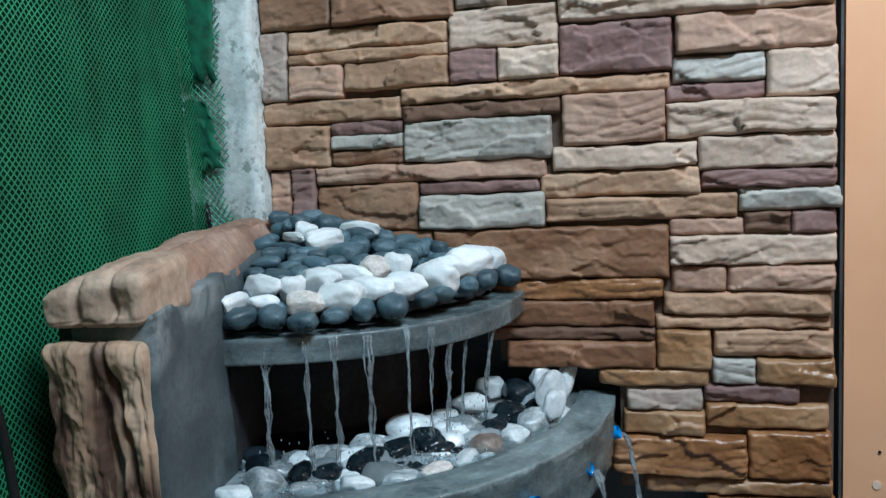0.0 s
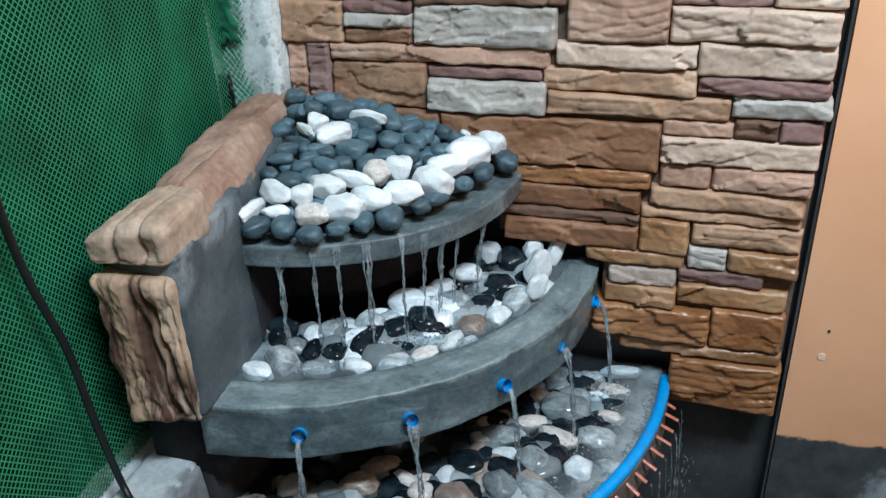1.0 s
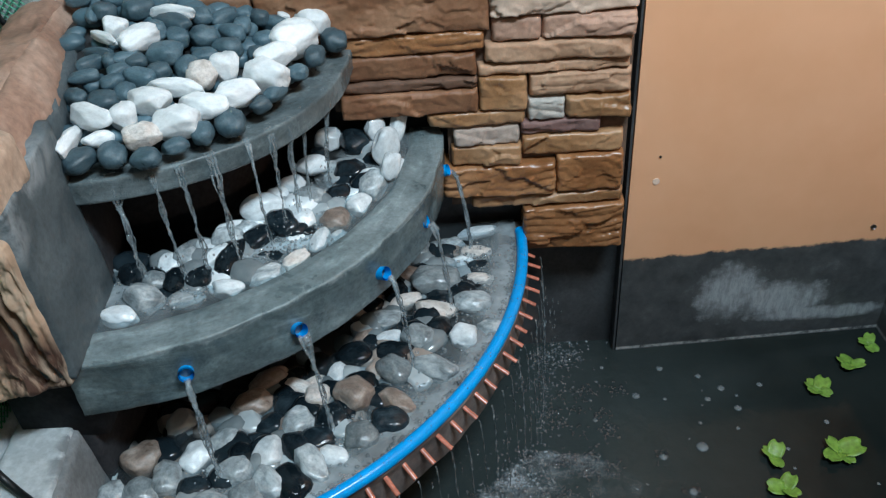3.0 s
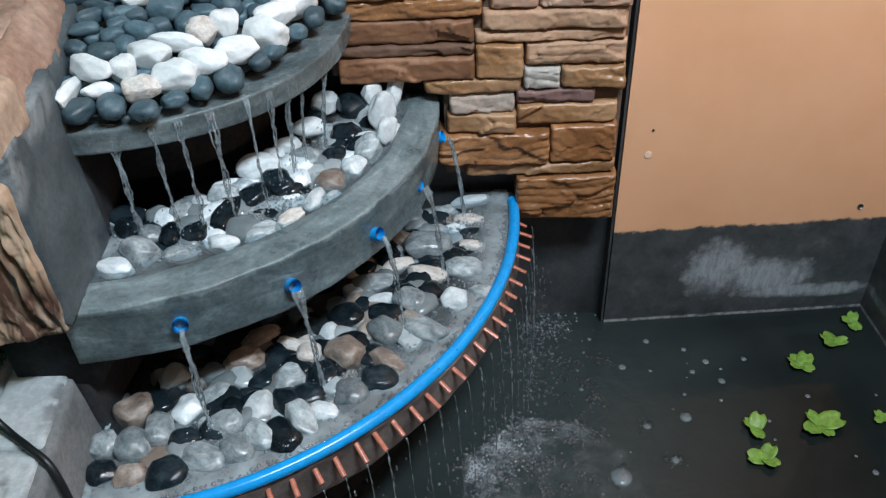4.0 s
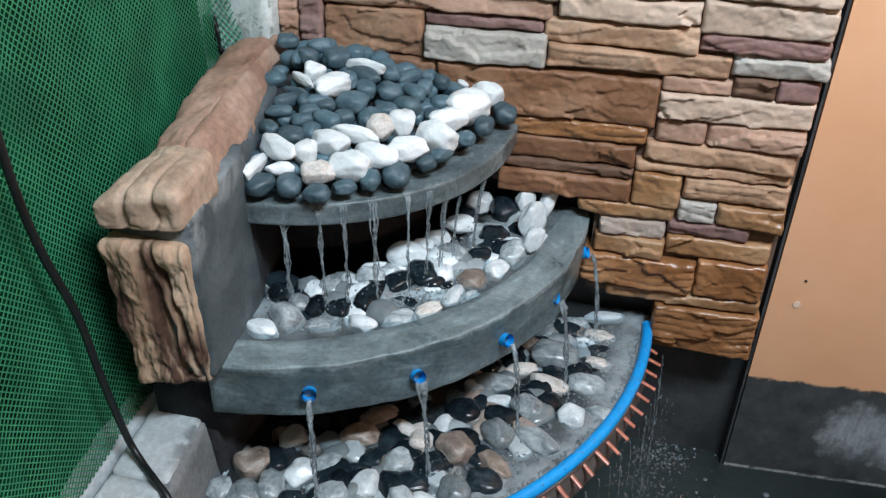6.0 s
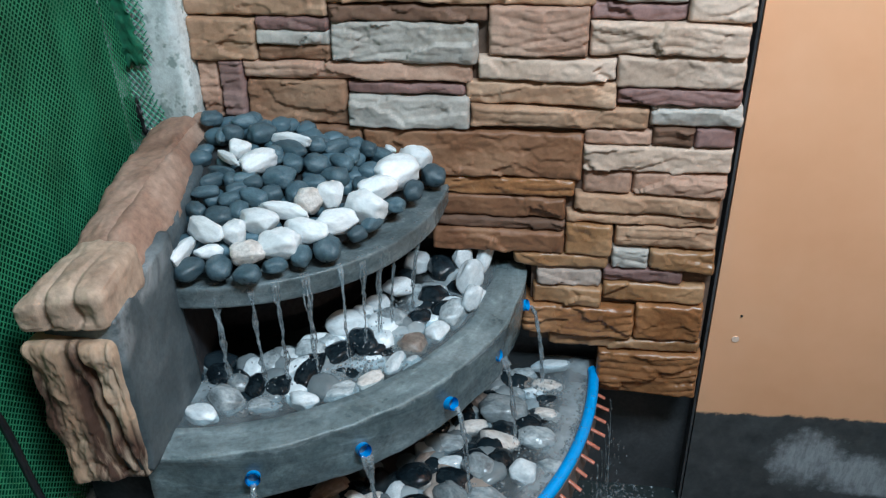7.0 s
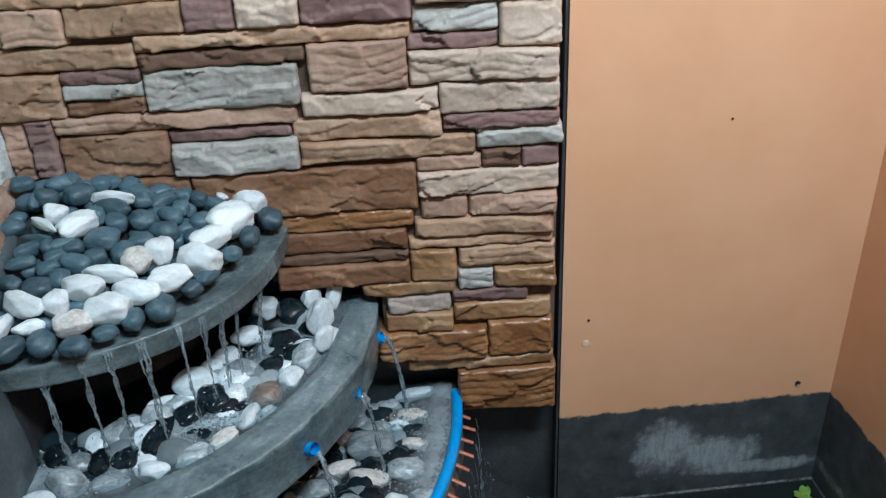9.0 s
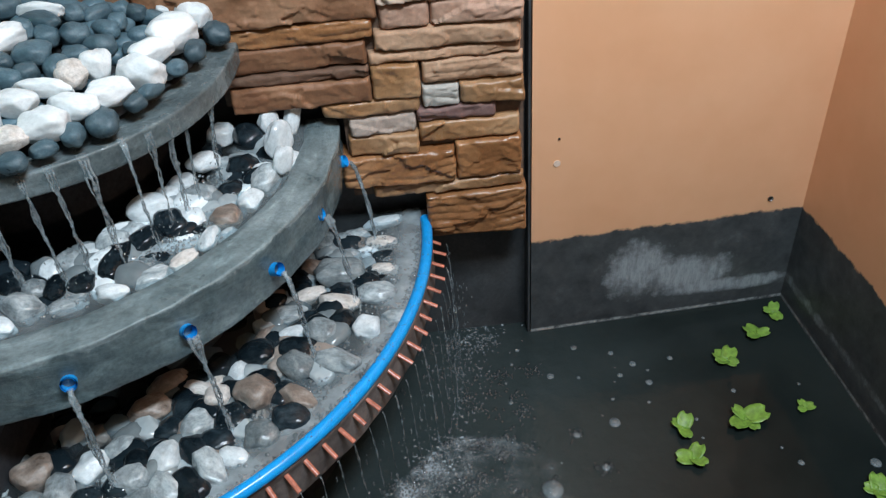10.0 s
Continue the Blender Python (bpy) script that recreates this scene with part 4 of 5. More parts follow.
pebble("middle", 0.268, -0.416, 0.049, 0.031, 0.027, 166, "white")
pebble("middle", 0.322, -0.386, 0.058, 0.033, 0.025, 31, "marbled")
pebble("middle", 0.361, -0.352, 0.048, 0.031, 0.024, 61, "cream")
pebble("middle", 0.391, -0.303, 0.056, 0.027, 0.025, 82, "white")
pebble("middle", 0.418, -0.295, 0.036, 0.020, 0.018, 42, "marbled")
pebble("middle", 0.413, -0.252, 0.050, 0.045, 0.032, 10, "tan")
pebble("middle", 0.447, -0.209, 0.049, 0.037, 0.031, 83, "white")
pebble("middle", 0.470, -0.154, 0.071, 0.047, 0.039, 74, "marbled")
pebble("middle", 0.501, -0.099, 0.065, 0.032, 0.028, 66, "white")
pebble("middle", 0.425, -0.012, 0.067, 0.050, 0.038, 114, "black")
pebble("middle", 0.422, -0.102, 0.054, 0.052, 0.034, 8, "black")
pebble("middle", 0.412, -0.171, 0.047, 0.039, 0.026, 27, "black")
pebble("middle", 0.359, -0.034, 0.041, 0.035, 0.027, 100, "black")
pebble("middle", 0.376, -0.002, 0.055, 0.051, 0.039, 99, "white")
pebble("middle", 0.356, -0.095, 0.055, 0.041, 0.032, 38, "white")
pebble("middle", 0.394, -0.086, 0.052, 0.033, 0.028, 158, "marbled")
pebble("middle", 0.362, -0.186, 0.056, 0.052, 0.037, 11, "marbled")
pebble("middle", 0.355, -0.249, 0.053, 0.044, 0.036, 138, "white")
pebble("middle", 0.304, -0.173, 0.043, 0.040, 0.029, 14, "white")
pebble("middle", 0.289, -0.222, 0.069, 0.052, 0.037, 15, "white")
pebble("middle", 0.329, -0.265, 0.064, 0.046, 0.035, 123, "black")
pebble("middle", 0.296, -0.299, 0.049, 0.040, 0.028, 45, "black")
pebble("middle", 0.368, -0.278, 0.042, 0.031, 0.020, 12, "black")
pebble("middle", 0.305, -0.337, 0.035, 0.025, 0.017, 16, "black")
pebble("middle", 0.259, -0.350, 0.081, 0.035, 0.030, 84, "black")
pebble("middle", 0.221, -0.386, 0.053, 0.039, 0.030, 94, "black")
pebble("middle", 0.186, -0.395, 0.051, 0.031, 0.026, 99, "black")
pebble("middle", 0.162, -0.349, 0.042, 0.036, 0.030, 113, "white")
pebble("middle", 0.190, -0.336, 0.049, 0.044, 0.035, 111, "marbled")
pebble("middle", 0.216, -0.316, 0.050, 0.036, 0.032, 98, "white")
pebble("middle", 0.242, -0.266, 0.059, 0.035, 0.026, 29, "white")
pebble("middle", 0.241, -0.347, 0.050, 0.026, 0.025, 51, "white")
pebble("middle", 0.246, -0.304, 0.048, 0.045, 0.032, 18, "marbled")
pebble("middle", 0.115, -0.374, 0.047, 0.040, 0.031, 116, "black")
pebble("middle", 0.084, -0.348, 0.034, 0.031, 0.024, 116, "marbled")
pebble("middle", 0.157, -0.398, 0.036, 0.033, 0.026, 114, "grey")
pebble("middle", 0.325, -0.140, 0.048, 0.039, 0.027, 13, "white")
pebble("middle", 0.269, -0.263, 0.044, 0.036, 0.027, 47, "marbled")
pebble("middle", 0.080, -0.386, 0.031, 0.028, 0.020, 117, "black")
pebble("lower", 0.109, -0.534, 0.061, 0.056, 0.044, 58, "tan")
pebble("lower", 0.078, -0.508, 0.044, 0.018, 0.016, 100, "cream")
pebble("lower", 0.194, -0.529, 0.058, 0.047, 0.039, 62, "white")
pebble("lower", 0.082, -0.597, 0.048, 0.046, 0.038, 123, "marbled")
pebble("lower", 0.127, -0.601, 0.054, 0.052, 0.043, 96, "grey")
pebble("lower", 0.158, -0.574, 0.067, 0.047, 0.041, 107, "marbled")
pebble("lower", 0.093, -0.647, 0.044, 0.043, 0.032, 124, "black")
pebble("lower", 0.188, -0.651, 0.058, 0.051, 0.037, 29, "black")
pebble("lower", 0.135, -0.653, 0.049, 0.042, 0.034, 32, "tan")
pebble("lower", 0.237, -0.626, 0.070, 0.046, 0.038, 171, "marbled")
pebble("lower", 0.202, -0.591, 0.048, 0.048, 0.035, 117, "black")
pebble("lower", 0.257, -0.561, 0.057, 0.049, 0.041, 150, "marbled")
pebble("lower", 0.284, -0.612, 0.049, 0.049, 0.040, 112, "grey")
pebble("lower", 0.231, -0.502, 0.050, 0.045, 0.035, 23, "marbled")
pebble("lower", 0.272, -0.504, 0.042, 0.037, 0.026, 20, "black")
pebble("lower", 0.260, -0.534, 0.061, 0.043, 0.035, 102, "black")
pebble("lower", 0.301, -0.530, 0.055, 0.048, 0.041, 88, "white")
pebble("lower", 0.313, -0.588, 0.061, 0.048, 0.041, 127, "marbled")
pebble("lower", 0.345, -0.585, 0.069, 0.048, 0.038, 130, "black")
pebble("lower", 0.342, -0.518, 0.055, 0.044, 0.035, 128, "black")
pebble("lower", 0.372, -0.561, 0.070, 0.046, 0.040, 126, "marbled")
pebble("lower", 0.402, -0.540, 0.049, 0.035, 0.029, 163, "white")
pebble("lower", 0.342, -0.471, 0.060, 0.047, 0.039, 51, "marbled")
pebble("lower", 0.294, -0.469, 0.046, 0.040, 0.028, 19, "black")
pebble("lower", 0.319, -0.422, 0.056, 0.039, 0.027, 34, "black")
pebble("lower", 0.329, -0.392, 0.062, 0.028, 0.023, 153, "cream")
pebble("lower", 0.260, -0.428, 0.065, 0.044, 0.035, 20, "tan")
pebble("lower", 0.278, -0.377, 0.064, 0.045, 0.036, 36, "tan")
pebble("lower", 0.366, -0.418, 0.048, 0.045, 0.038, 104, "cream")
pebble("lower", 0.393, -0.465, 0.053, 0.053, 0.037, 13, "black")
pebble("lower", 0.377, -0.506, 0.058, 0.045, 0.032, 14, "black")
pebble("lower", 0.429, -0.421, 0.069, 0.060, 0.049, 145, "tan")
pebble("lower", 0.390, -0.361, 0.043, 0.032, 0.028, 88, "white")
pebble("lower", 0.355, -0.379, 0.042, 0.028, 0.023, 45, "cream")
pebble("lower", 0.442, -0.505, 0.050, 0.047, 0.038, 10, "grey")
pebble("lower", 0.496, -0.441, 0.066, 0.043, 0.035, 143, "tan")
pebble("lower", 0.484, -0.475, 0.058, 0.049, 0.035, 8, "black")
pebble("lower", 0.491, -0.365, 0.069, 0.048, 0.040, 134, "grey")
pebble("lower", 0.435, -0.392, 0.053, 0.051, 0.035, 10, "black")
pebble("lower", 0.419, -0.320, 0.063, 0.051, 0.035, 10, "black")
pebble("lower", 0.486, -0.320, 0.068, 0.048, 0.033, 167, "black")
pebble("lower", 0.435, -0.267, 0.058, 0.028, 0.022, 47, "tan")
pebble("lower", 0.478, -0.277, 0.050, 0.033, 0.026, 177, "white")
pebble("lower", 0.471, -0.233, 0.062, 0.042, 0.032, 16, "marbled")
pebble("lower", 0.509, -0.241, 0.044, 0.033, 0.023, 5, "black")
pebble("lower", 0.529, -0.289, 0.061, 0.052, 0.042, 138, "marbled")
pebble("lower", 0.555, -0.365, 0.083, 0.049, 0.042, 154, "marbled")
pebble("lower", 0.611, -0.288, 0.049, 0.049, 0.038, 180, "white")
pebble("lower", 0.563, -0.261, 0.054, 0.048, 0.033, 2, "black")
pebble("lower", 0.560, -0.215, 0.072, 0.044, 0.034, 164, "cream")
pebble("lower", 0.501, -0.183, 0.066, 0.033, 0.029, 29, "cream")
pebble("lower", 0.566, -0.135, 0.094, 0.063, 0.047, 2, "grey")
pebble("lower", 0.580, -0.187, 0.061, 0.040, 0.027, 1, "black")
pebble("lower", 0.510, -0.109, 0.049, 0.037, 0.028, 161, "tan")
pebble("lower", 0.552, -0.089, 0.071, 0.035, 0.026, 2, "tan")
pebble("lower", 0.565, -0.018, 0.045, 0.040, 0.029, 2, "marbled")
pebble("lower", 0.596, -0.004, 0.050, 0.035, 0.025, 0, "marbled")
pebble("lower", 0.579, -0.067, 0.048, 0.033, 0.024, 1, "marbled")
pebble("lower", 0.616, -0.063, 0.048, 0.030, 0.022, 180, "white")
pebble("lower", 0.642, -0.040, 0.061, 0.037, 0.027, 178, "cream")
pebble("lower", 0.643, -0.083, 0.048, 0.034, 0.022, 178, "black")
pebble("lower", 0.647, -0.126, 0.051, 0.032, 0.024, 178, "cream")
pebble("lower", 0.639, -0.154, 0.051, 0.030, 0.020, 178, "black")
pebble("lower", 0.629, -0.199, 0.071, 0.048, 0.036, 179, "marbled")
pebble("lower", 0.662, -0.267, 0.050, 0.038, 0.029, 177, "marbled")
pebble("lower", 0.525, -0.033, 0.054, 0.049, 0.039, 93, "grey")
pebble("lower", 0.645, 0.034, 0.080, 0.034, 0.022, 12, "white")

# small filling pebbles under and between the placed ones, joined bed by bed
rng = random.Random(4)
for bed, a, b, count, kinds in (("upper", 0.37, 0.37, 60, ("slate",)), ("middle", 0.46, 0.47, 44, ("white", "marbled", "grey", "black", "white")), ("lower", 0.62, 0.64, 135, ("black", "tan", "grey", "black", "marbled", "black"))):
    made, V, Fc, slots, mats = 0, [], [], [], []
    while made < count:
        t, r = rng.uniform(0.06, 0.93), math.sqrt(rng.uniform(0.02, 1.0))
        p = rim(a * r, b * r, t)
        if p.x < 0.10 - 0.26 * (p.y + 0.42) or p.y > 0.03 or (bed != "upper" and (p.x - CX) ** 2 + p.y ** 2 < (0.36 if bed == "lower" else 0.33) ** 2):
            continue
        if any(math.hypot(px - p.x, py - p.y) < 0.012 for px, py, _, _ in piled):
            continue
        w = rng.uniform(0.028, 0.040) if bed == "upper" else rng.uniform(0.034, 0.048)
        me, at = laid(bed, p.x, p.y, w * 1.2, w, w * 0.75, rng.uniform(0, 180), rng.choice(kinds), 0.020 if bed == "upper" else 0.012)
        if me.materials[0] not in mats:
            mats.append(me.materials[0])
        o = len(V)
        V += [at @ v.co for v in me.vertices]
        Fc += [[o + i for i in f.vertices] for f in me.polygons]
        slots += [mats.index(me.materials[0])] * len(me.polygons)
        made += 1
    fill = bpy.data.meshes.new("small_pebbles")
    fill.from_pydata(V, [], Fc)
    for m in mats:
        fill.materials.append(m)
    for f, k in zip(fill.polygons, slots):
        f.use_smooth, f.material_index = True, k
    tagged(new("small_pebbles", fill), "small dark and grey pebbles filling the gaps " + BED[bed], "pebbles", kind="stuff")

# a few pebbles standing on edge against the back end of the middle rim
for x, y, tall, wide, lean in ((0.468, -0.005, 0.044, 0.036, -8), (0.508, 0.006, 0.052, 0.030, 26), (0.490, -0.070, 0.060, 0.048, 24), (0.500, -0.140, 0.044, 0.034, 22)):
    me = pebble_mesh(int(x * 1000) % 17, 5)
    me.materials.append(PEBBLE["white_wet"])
    ob = new("pebble", me)
    ob.matrix_world = pose(x, y, 0.474, -8, lean, 35) @ Matrix.Diagonal((wide * 1.1, wide * 0.75, tall * 1.15, 1))
    tagged(ob, "white river pebble standing on edge in the middle basin", "pebble", "pebbles " + BED["middle"])


# ---- water in and from the basins ----
def pool_bm(a, b, z):
    bm = bmesh.new()
    c = bm.verts.new((CX, 0.06, z))
    r = [bm.verts.new((*(rim(a, b, i / 60).xy), z)) for i in range(61)]
    for p, q in zip(r, r[1:]):
        bm.faces.new((c, p, q))
    return bm


tagged(mesh_ob("water_middle_basin", pool_bm(0.4985, 0.5115, 0.4475), BASIN_WATER), "clear shallow water in the middle basin", "water", kind="structure")
tagged(mesh_ob("water_lower_basin", pool_bm(0.699, 0.729, 0.2095), MILKY_WATER), "milky shallow bubbly water in the lower basin", "water", kind="structure")


def stream(name, a, speed, drop, radius, label, group, seed, strands=1, cling=0.0, fan=0.0):
    """A thin falling jet of braided, flattened strands: a fan where it leaves the ledge that closes as it falls, torn here and there lower down."""
    a = Vector(a)
    way = Vector((a.x - CX, a.y, 0)).normalized()
    side = Vector((-way.y, way.x, 0))
    fall = math.sqrt(2 * drop / 9.81)
    torn = 2.4 if name == "water_drip" else 1.0
    bm = bmesh.new()
    for s in range(strands):
        off = (s - (strands - 1) / 2) / max(1, strands - 1) * 2
        pts = []
        if cling:
            pts += [a + Vector((0, 0, cling)) - way * 0.006 + side * fan * off * 1.2, a + Vector((0, 0, cling * 0.7)) + way * 0.002 + side * fan * off * 1.1, a + Vector((0, 0, cling * 0.35)) + way * 0.002 + side * fan * off]
        for i in range(81):
            u = i / 80
            t = fall * u ** 0.7
            wob = 0.0012 + 0.0040 * u
            close = fan * off * max(0.0, 1 - 2.2 * u) ** 1.5 + radius * 0.9 * off * math.cos(7 * u + seed)
            pts.append(a + way * (0.002 + speed * t + 0.5 * radius * math.sin(7 * u + seed + 2 * s)) + side * (close + wob * noise.noise((u * 6, seed + s * 0.4, 0)) + 0.4 * wob * noise.noise((u * 22, seed + s * 7, 3))) + Vector((0, 0, -0.5 * 9.81 * t * t)))
        thin = 1.0 if s == strands // 2 else 0.62
        tube_bm(pts, radius * thin, 8, bm, taper=lambda u: max(0.05, 1.05 - 0.45 * u + 0.75 * noise.noise((u * 5, seed + s * 5, 2.0)) + torn * (0.35 + 0.9 * u) * noise.noise((u * 19, seed + s * 3, 5.0))), flat=0.6)
    ob = thing(name, bm, DRIP if name == "water_drip" else STREAM, label, "water jet", group)
    ob.visible_shadow = False
    return pts[-1]


landings = []
for i, (x, y) in enumerate(((0.143, -0.395), (0.198, -0.388), (0.232, -0.374), (0.272, -0.352), (0.318, -0.318), (0.345, -0.288), (0.366, -0.258), (0.385, -0.225), (0.414, -0.160))):
    landings.append(stream("water_jet", (x, y, 0.604), (0.03, 0.03, 0.03, 0.02, 0.0, -0.05, -0.09, -0.12, -0.14)[i], 0.165, (0.0042, 0.0030, 0.0038)[i % 3], "thin clear stream of water falling from the ledge", "streams from the ledge", i * 3.7, 3, 0.032, (0.0045, 0.003, 0.004)[i % 3]))
spills = []
for i, (x, y) in enumerate(NOZZLES):
    spills.append(stream("water_jet", (x, y, 0.396), 0.15, 0.192, 0.0050, "clear jet of water from a blue spout", "jets from the spouts", 40 + i * 2.9, 3, 0.0, 0.004))
for i in range(33):
    t = 0.05 + 0.88 * i / 32
    p = pipe_way(t)
    way = Vector((p.x - CX, p.y, 0)).normalized()
    stream("water_drip", p + way * 0.034 + Vector((0, 0, -0.037)), 0.06, 0.346, 0.0016 + 0.0010 * (i % 3 == 0), "hair-thin drip of water from a copper tube", "drips from the copper tubes", 80 + i * 1.3)


# foam and bubbles, too many to count
def bubbles(name, centres, spread, count, sizes, z, label, material, seed):
    r = random.Random(seed)
    unit = bmesh.new()
    bmesh.ops.create_icosphere(unit, subdivisions=1, radius=1)
    base = [v.co.copy() for v in unit.verts]
    faces = [[v.index for v in f.verts] for f in unit.faces]
    unit.free()
    V, Fc = [], []
    for _ in range(count):
        c = r.choice(centres)
        x, y, s = r.gauss(c[0], spread), r.gauss(c[1], spread), r.uniform(*sizes)
        o = len(V)
        V += [(x + s * p.x, y + s * p.y, z + s * 0.7 * p.z) for p in base]
        Fc += [[o + i for i in f] for f in faces]
    me = bpy.data.meshes.new(name)
    me.from_pydata(V, [], Fc)
    me.materials.append(material)
    for p in me.polygons:
        p.use_smooth = True
    return tagged(new(name, me), label, "bubbles", kind="stuff")


BUBBLE = clear_water("bubble_film", (0.93, 0.94, 0.95), 0.09, 0.10, 0.0, ior=1.8)
FROTH = clear_water("froth_film", (0.97, 0.975, 0.98), 0.30, 0.12, 0.0, ior=1.8)
bubbles("basin_bubbles", [(p.x, p.y) for p in landings], 0.030, 900, (0.0008, 0.0034), 0.449, "white froth where the streams land in the middle basin", FROTH, 1)
bubbles("basin_bubbles", [(p.x, p.y) for p in spills] + [tuple(rim(0.63, 0.66, 0.1 + 0.08 * i).xy) for i in range(11)], 0.024, 800, (0.0014, 0.0044), 0.2096, "small bubbles floating in the lower basin", FROTH, 2)
rng = random.Random(31)
clumps = [(rng.gauss(0.79, 0.06), rng.uniform(-0.47, 0.04)) for _ in range(26)] + [(rng.gauss(0.73, 0.07), rng.gauss(-0.38, 0.05)) for _ in range(16)] + [(0.926, -0.396), (0.903, -0.197), (0.895, -0.149), (0.874, -0.082), (0.945, -0.085), (1.00, -0.271), (1.041, -0.359), (0.84, -0.30), (0.86, -0.26)] * 2
bubbles("pond_bubbles", clumps, 0.011, 950, (0.0016, 0.0056), WATER, "clusters of bubbles on the pond water", BUBBLE, 3)


bubbles("pond_froth", [(0.655, -0.405), (0.675, -0.375), (0.70, -0.345), (0.735, -0.31), (0.80, 0.05), (0.86, 0.055), (0.83, 0.065), (0.72, -0.26), (0.79, -0.15), (0.80, -0.05)], 0.034, 650, (0.0014, 0.0046), WATER, "pale froth floating where the drips fall in the pond", FROTH, 5)

# beads of water along the blue pipe and single drops in the air below the tubes
bubbles("pipe_beads", [(pipe_way(0.05 + 0.9 * i / 300).x - 0.018 * math.cos(math.radians(98 - 103 * (0.05 + 0.9 * i / 300))), pipe_way(0.05 + 0.9 * i / 300).y + 0.018 * math.sin(math.radians(98 - 103 * (0.05 + 0.9 * i / 300)))) for i in range(301)], 0.0042, 480, (0.0012, 0.0034), 0.2104, "row of small bubbles along the blue pipe", FROTH, 8)
bubbles("pipe_drops", [tuple(pipe_way(0.40 + 0.035 * i + 0.012 * noise.noise((i * 2.7, 1, 1))).xy) for i in range(15)], 0.0045, 110, (0.0007, 0.0015), 0.2236, "fine splashed water drops on the blue pipe", FROTH, 9)


def falling_drops(count, seed):
    """Small stretched drops falling from the copper tubes to the pond."""
    r = random.Random(seed)
    bm = bmesh.new()
    for _ in range(count):
        p = pipe_way(r.uniform(0.25, 0.95))
        way = Vector((p.x - CX, p.y, 0)).normalized()
        drop = r.uniform(0.02, 0.34)
        at = p + way * (0.036 + 0.12 * math.sqrt(drop / 4.9) + r.gauss(0, 0.012)) + Vector((0, 0, -0.04 - drop))
        s = r.uniform(0.0009, 0.0021)
        bmesh.ops.create_icosphere(bm, subdivisions=1, radius=1, matrix=Matrix.Translation(at) @ Matrix.Diagonal((s, s, s * r.uniform(1.5, 5), 1)))
    return bm


thing("falling_drops", falling_drops(330, 21), BUBBLE, "scattered water drops falling into the pond", "water drops", kind="stuff").visible_shadow = False


def splash(at, count, high, spread, seed):
    """Drops thrown up where a stream lands."""
    r = random.Random(seed)
    bm = bmesh.new()
    for _ in range(count):
        x, y = r.gauss(at.x, spread), r.gauss(at.y, spread)
        k = r.uniform(0.0006, 0.0016)
        bmesh.ops.create_icosphere(bm, subdivisions=1, radius=1, matrix=Matrix.Translation((x, y, at.z + 0.008 + high * r.random() ** 2)) @ Matrix.Diagonal((k, k, k * r.uniform(1, 2.4), 1)))
    return bm


for i, p in enumerate(landings + spills):
    thing("splash_drops", splash(p, 26, 0.05, 0.013, 50 + i), FROTH, "fine drops splashing up where a stream lands", "water drops", kind="stuff").visible_shadow = False


def foam_material():
    """Thin torn foam: pale walls of many small cells with clear water between."""
    m, t, b = nodes_of("foam_sheet")
    v = coords(t, wander=False)
    skew = t.nodes.new("ShaderNodeVectorMath")
    wave = t.nodes.new("ShaderNodeTexNoise")
    wave.inputs["Scale"].default_value = 55
    link(t, v, wave.inputs["Vector"])
    skew.operation = "MULTIPLY_ADD"
    skew.inputs[1].default_value = (0.022, 0.022, 0.0)
    link(t, wave.outputs["Color"], skew.inputs[0])
    link(t, v, skew.inputs[2])
    cell = t.nodes.new("ShaderNodeTexVoronoi")
    cell.feature = "DISTANCE_TO_EDGE"
    cell.inputs["Scale"].default_value = 120
    link(t, skew.outputs[0], cell.inputs["Vector"])
    wall = range_of(t, cell.outputs["Distance"], 0.30, 0.0, 0.22, 0.8)
    torn = range_of(t, noise_of(t, v, 17, 5, 0.7), 0.42, 0.62)
    s = place_z(t)
    ex, ey = math_of(t, "SUBTRACT", s[0], 0.79), math_of(t, "SUBTRACT", s[1], -0.425)
    r = math_of(t, "SQRT", math_of(t, "ADD", math_of(t, "MULTIPLY", ex, ex), math_of(t, "MULTIPLY", ey, ey)))
    r = math_of(t, "ADD", r, math_of(t, "MULTIPLY", math_of(t, "SUBTRACT", noise_of(t, v, 13, 4), 0.5), 0.05))
    body = math_of(t, "MULTIPLY", range_of(t, r, 0.182, 0.168), range_of(t, r, 0.08, 0.16, 0.2, 1.0))
    body = math_of(t, "MULTIPLY", body, range_of(t, s[0], 0.92, 0.70, 0.15, 1.0))
    tr = t.nodes.new("ShaderNodeBsdfTransparent")
    mx = t.nodes.new("ShaderNodeMixShader")
    b.inputs["Base Color"].default_value = (0.55, 0.60, 0.63, 1)
    b.inputs["Roughness"].default_value = 0.25
    link(t, math_of(t, "MULTIPLY", math_of(t, "MULTIPLY", wall, torn), body), mx.inputs[0])
    link(t, tr.outputs[0], mx.inputs[1])
    link(t, b.outputs[0], mx.inputs[2])
    link(t, mx.outputs[0], t.nodes["Material Output"].inputs["Surface"])
    bump_of(t, b, cell.outputs["Distance"], 0.8, 0.003)
    return m


bm = bmesh.new()
bmesh.ops.create_grid(bm, x_segments=12, y_segments=12, size=0.23, matrix=Matrix.Translation((0.79, -0.425, WATER + 0.0016)))
thing("pond_foam", bm, foam_material(), "torn thin sheet of pale foam on the pond", "foam", kind="stuff")


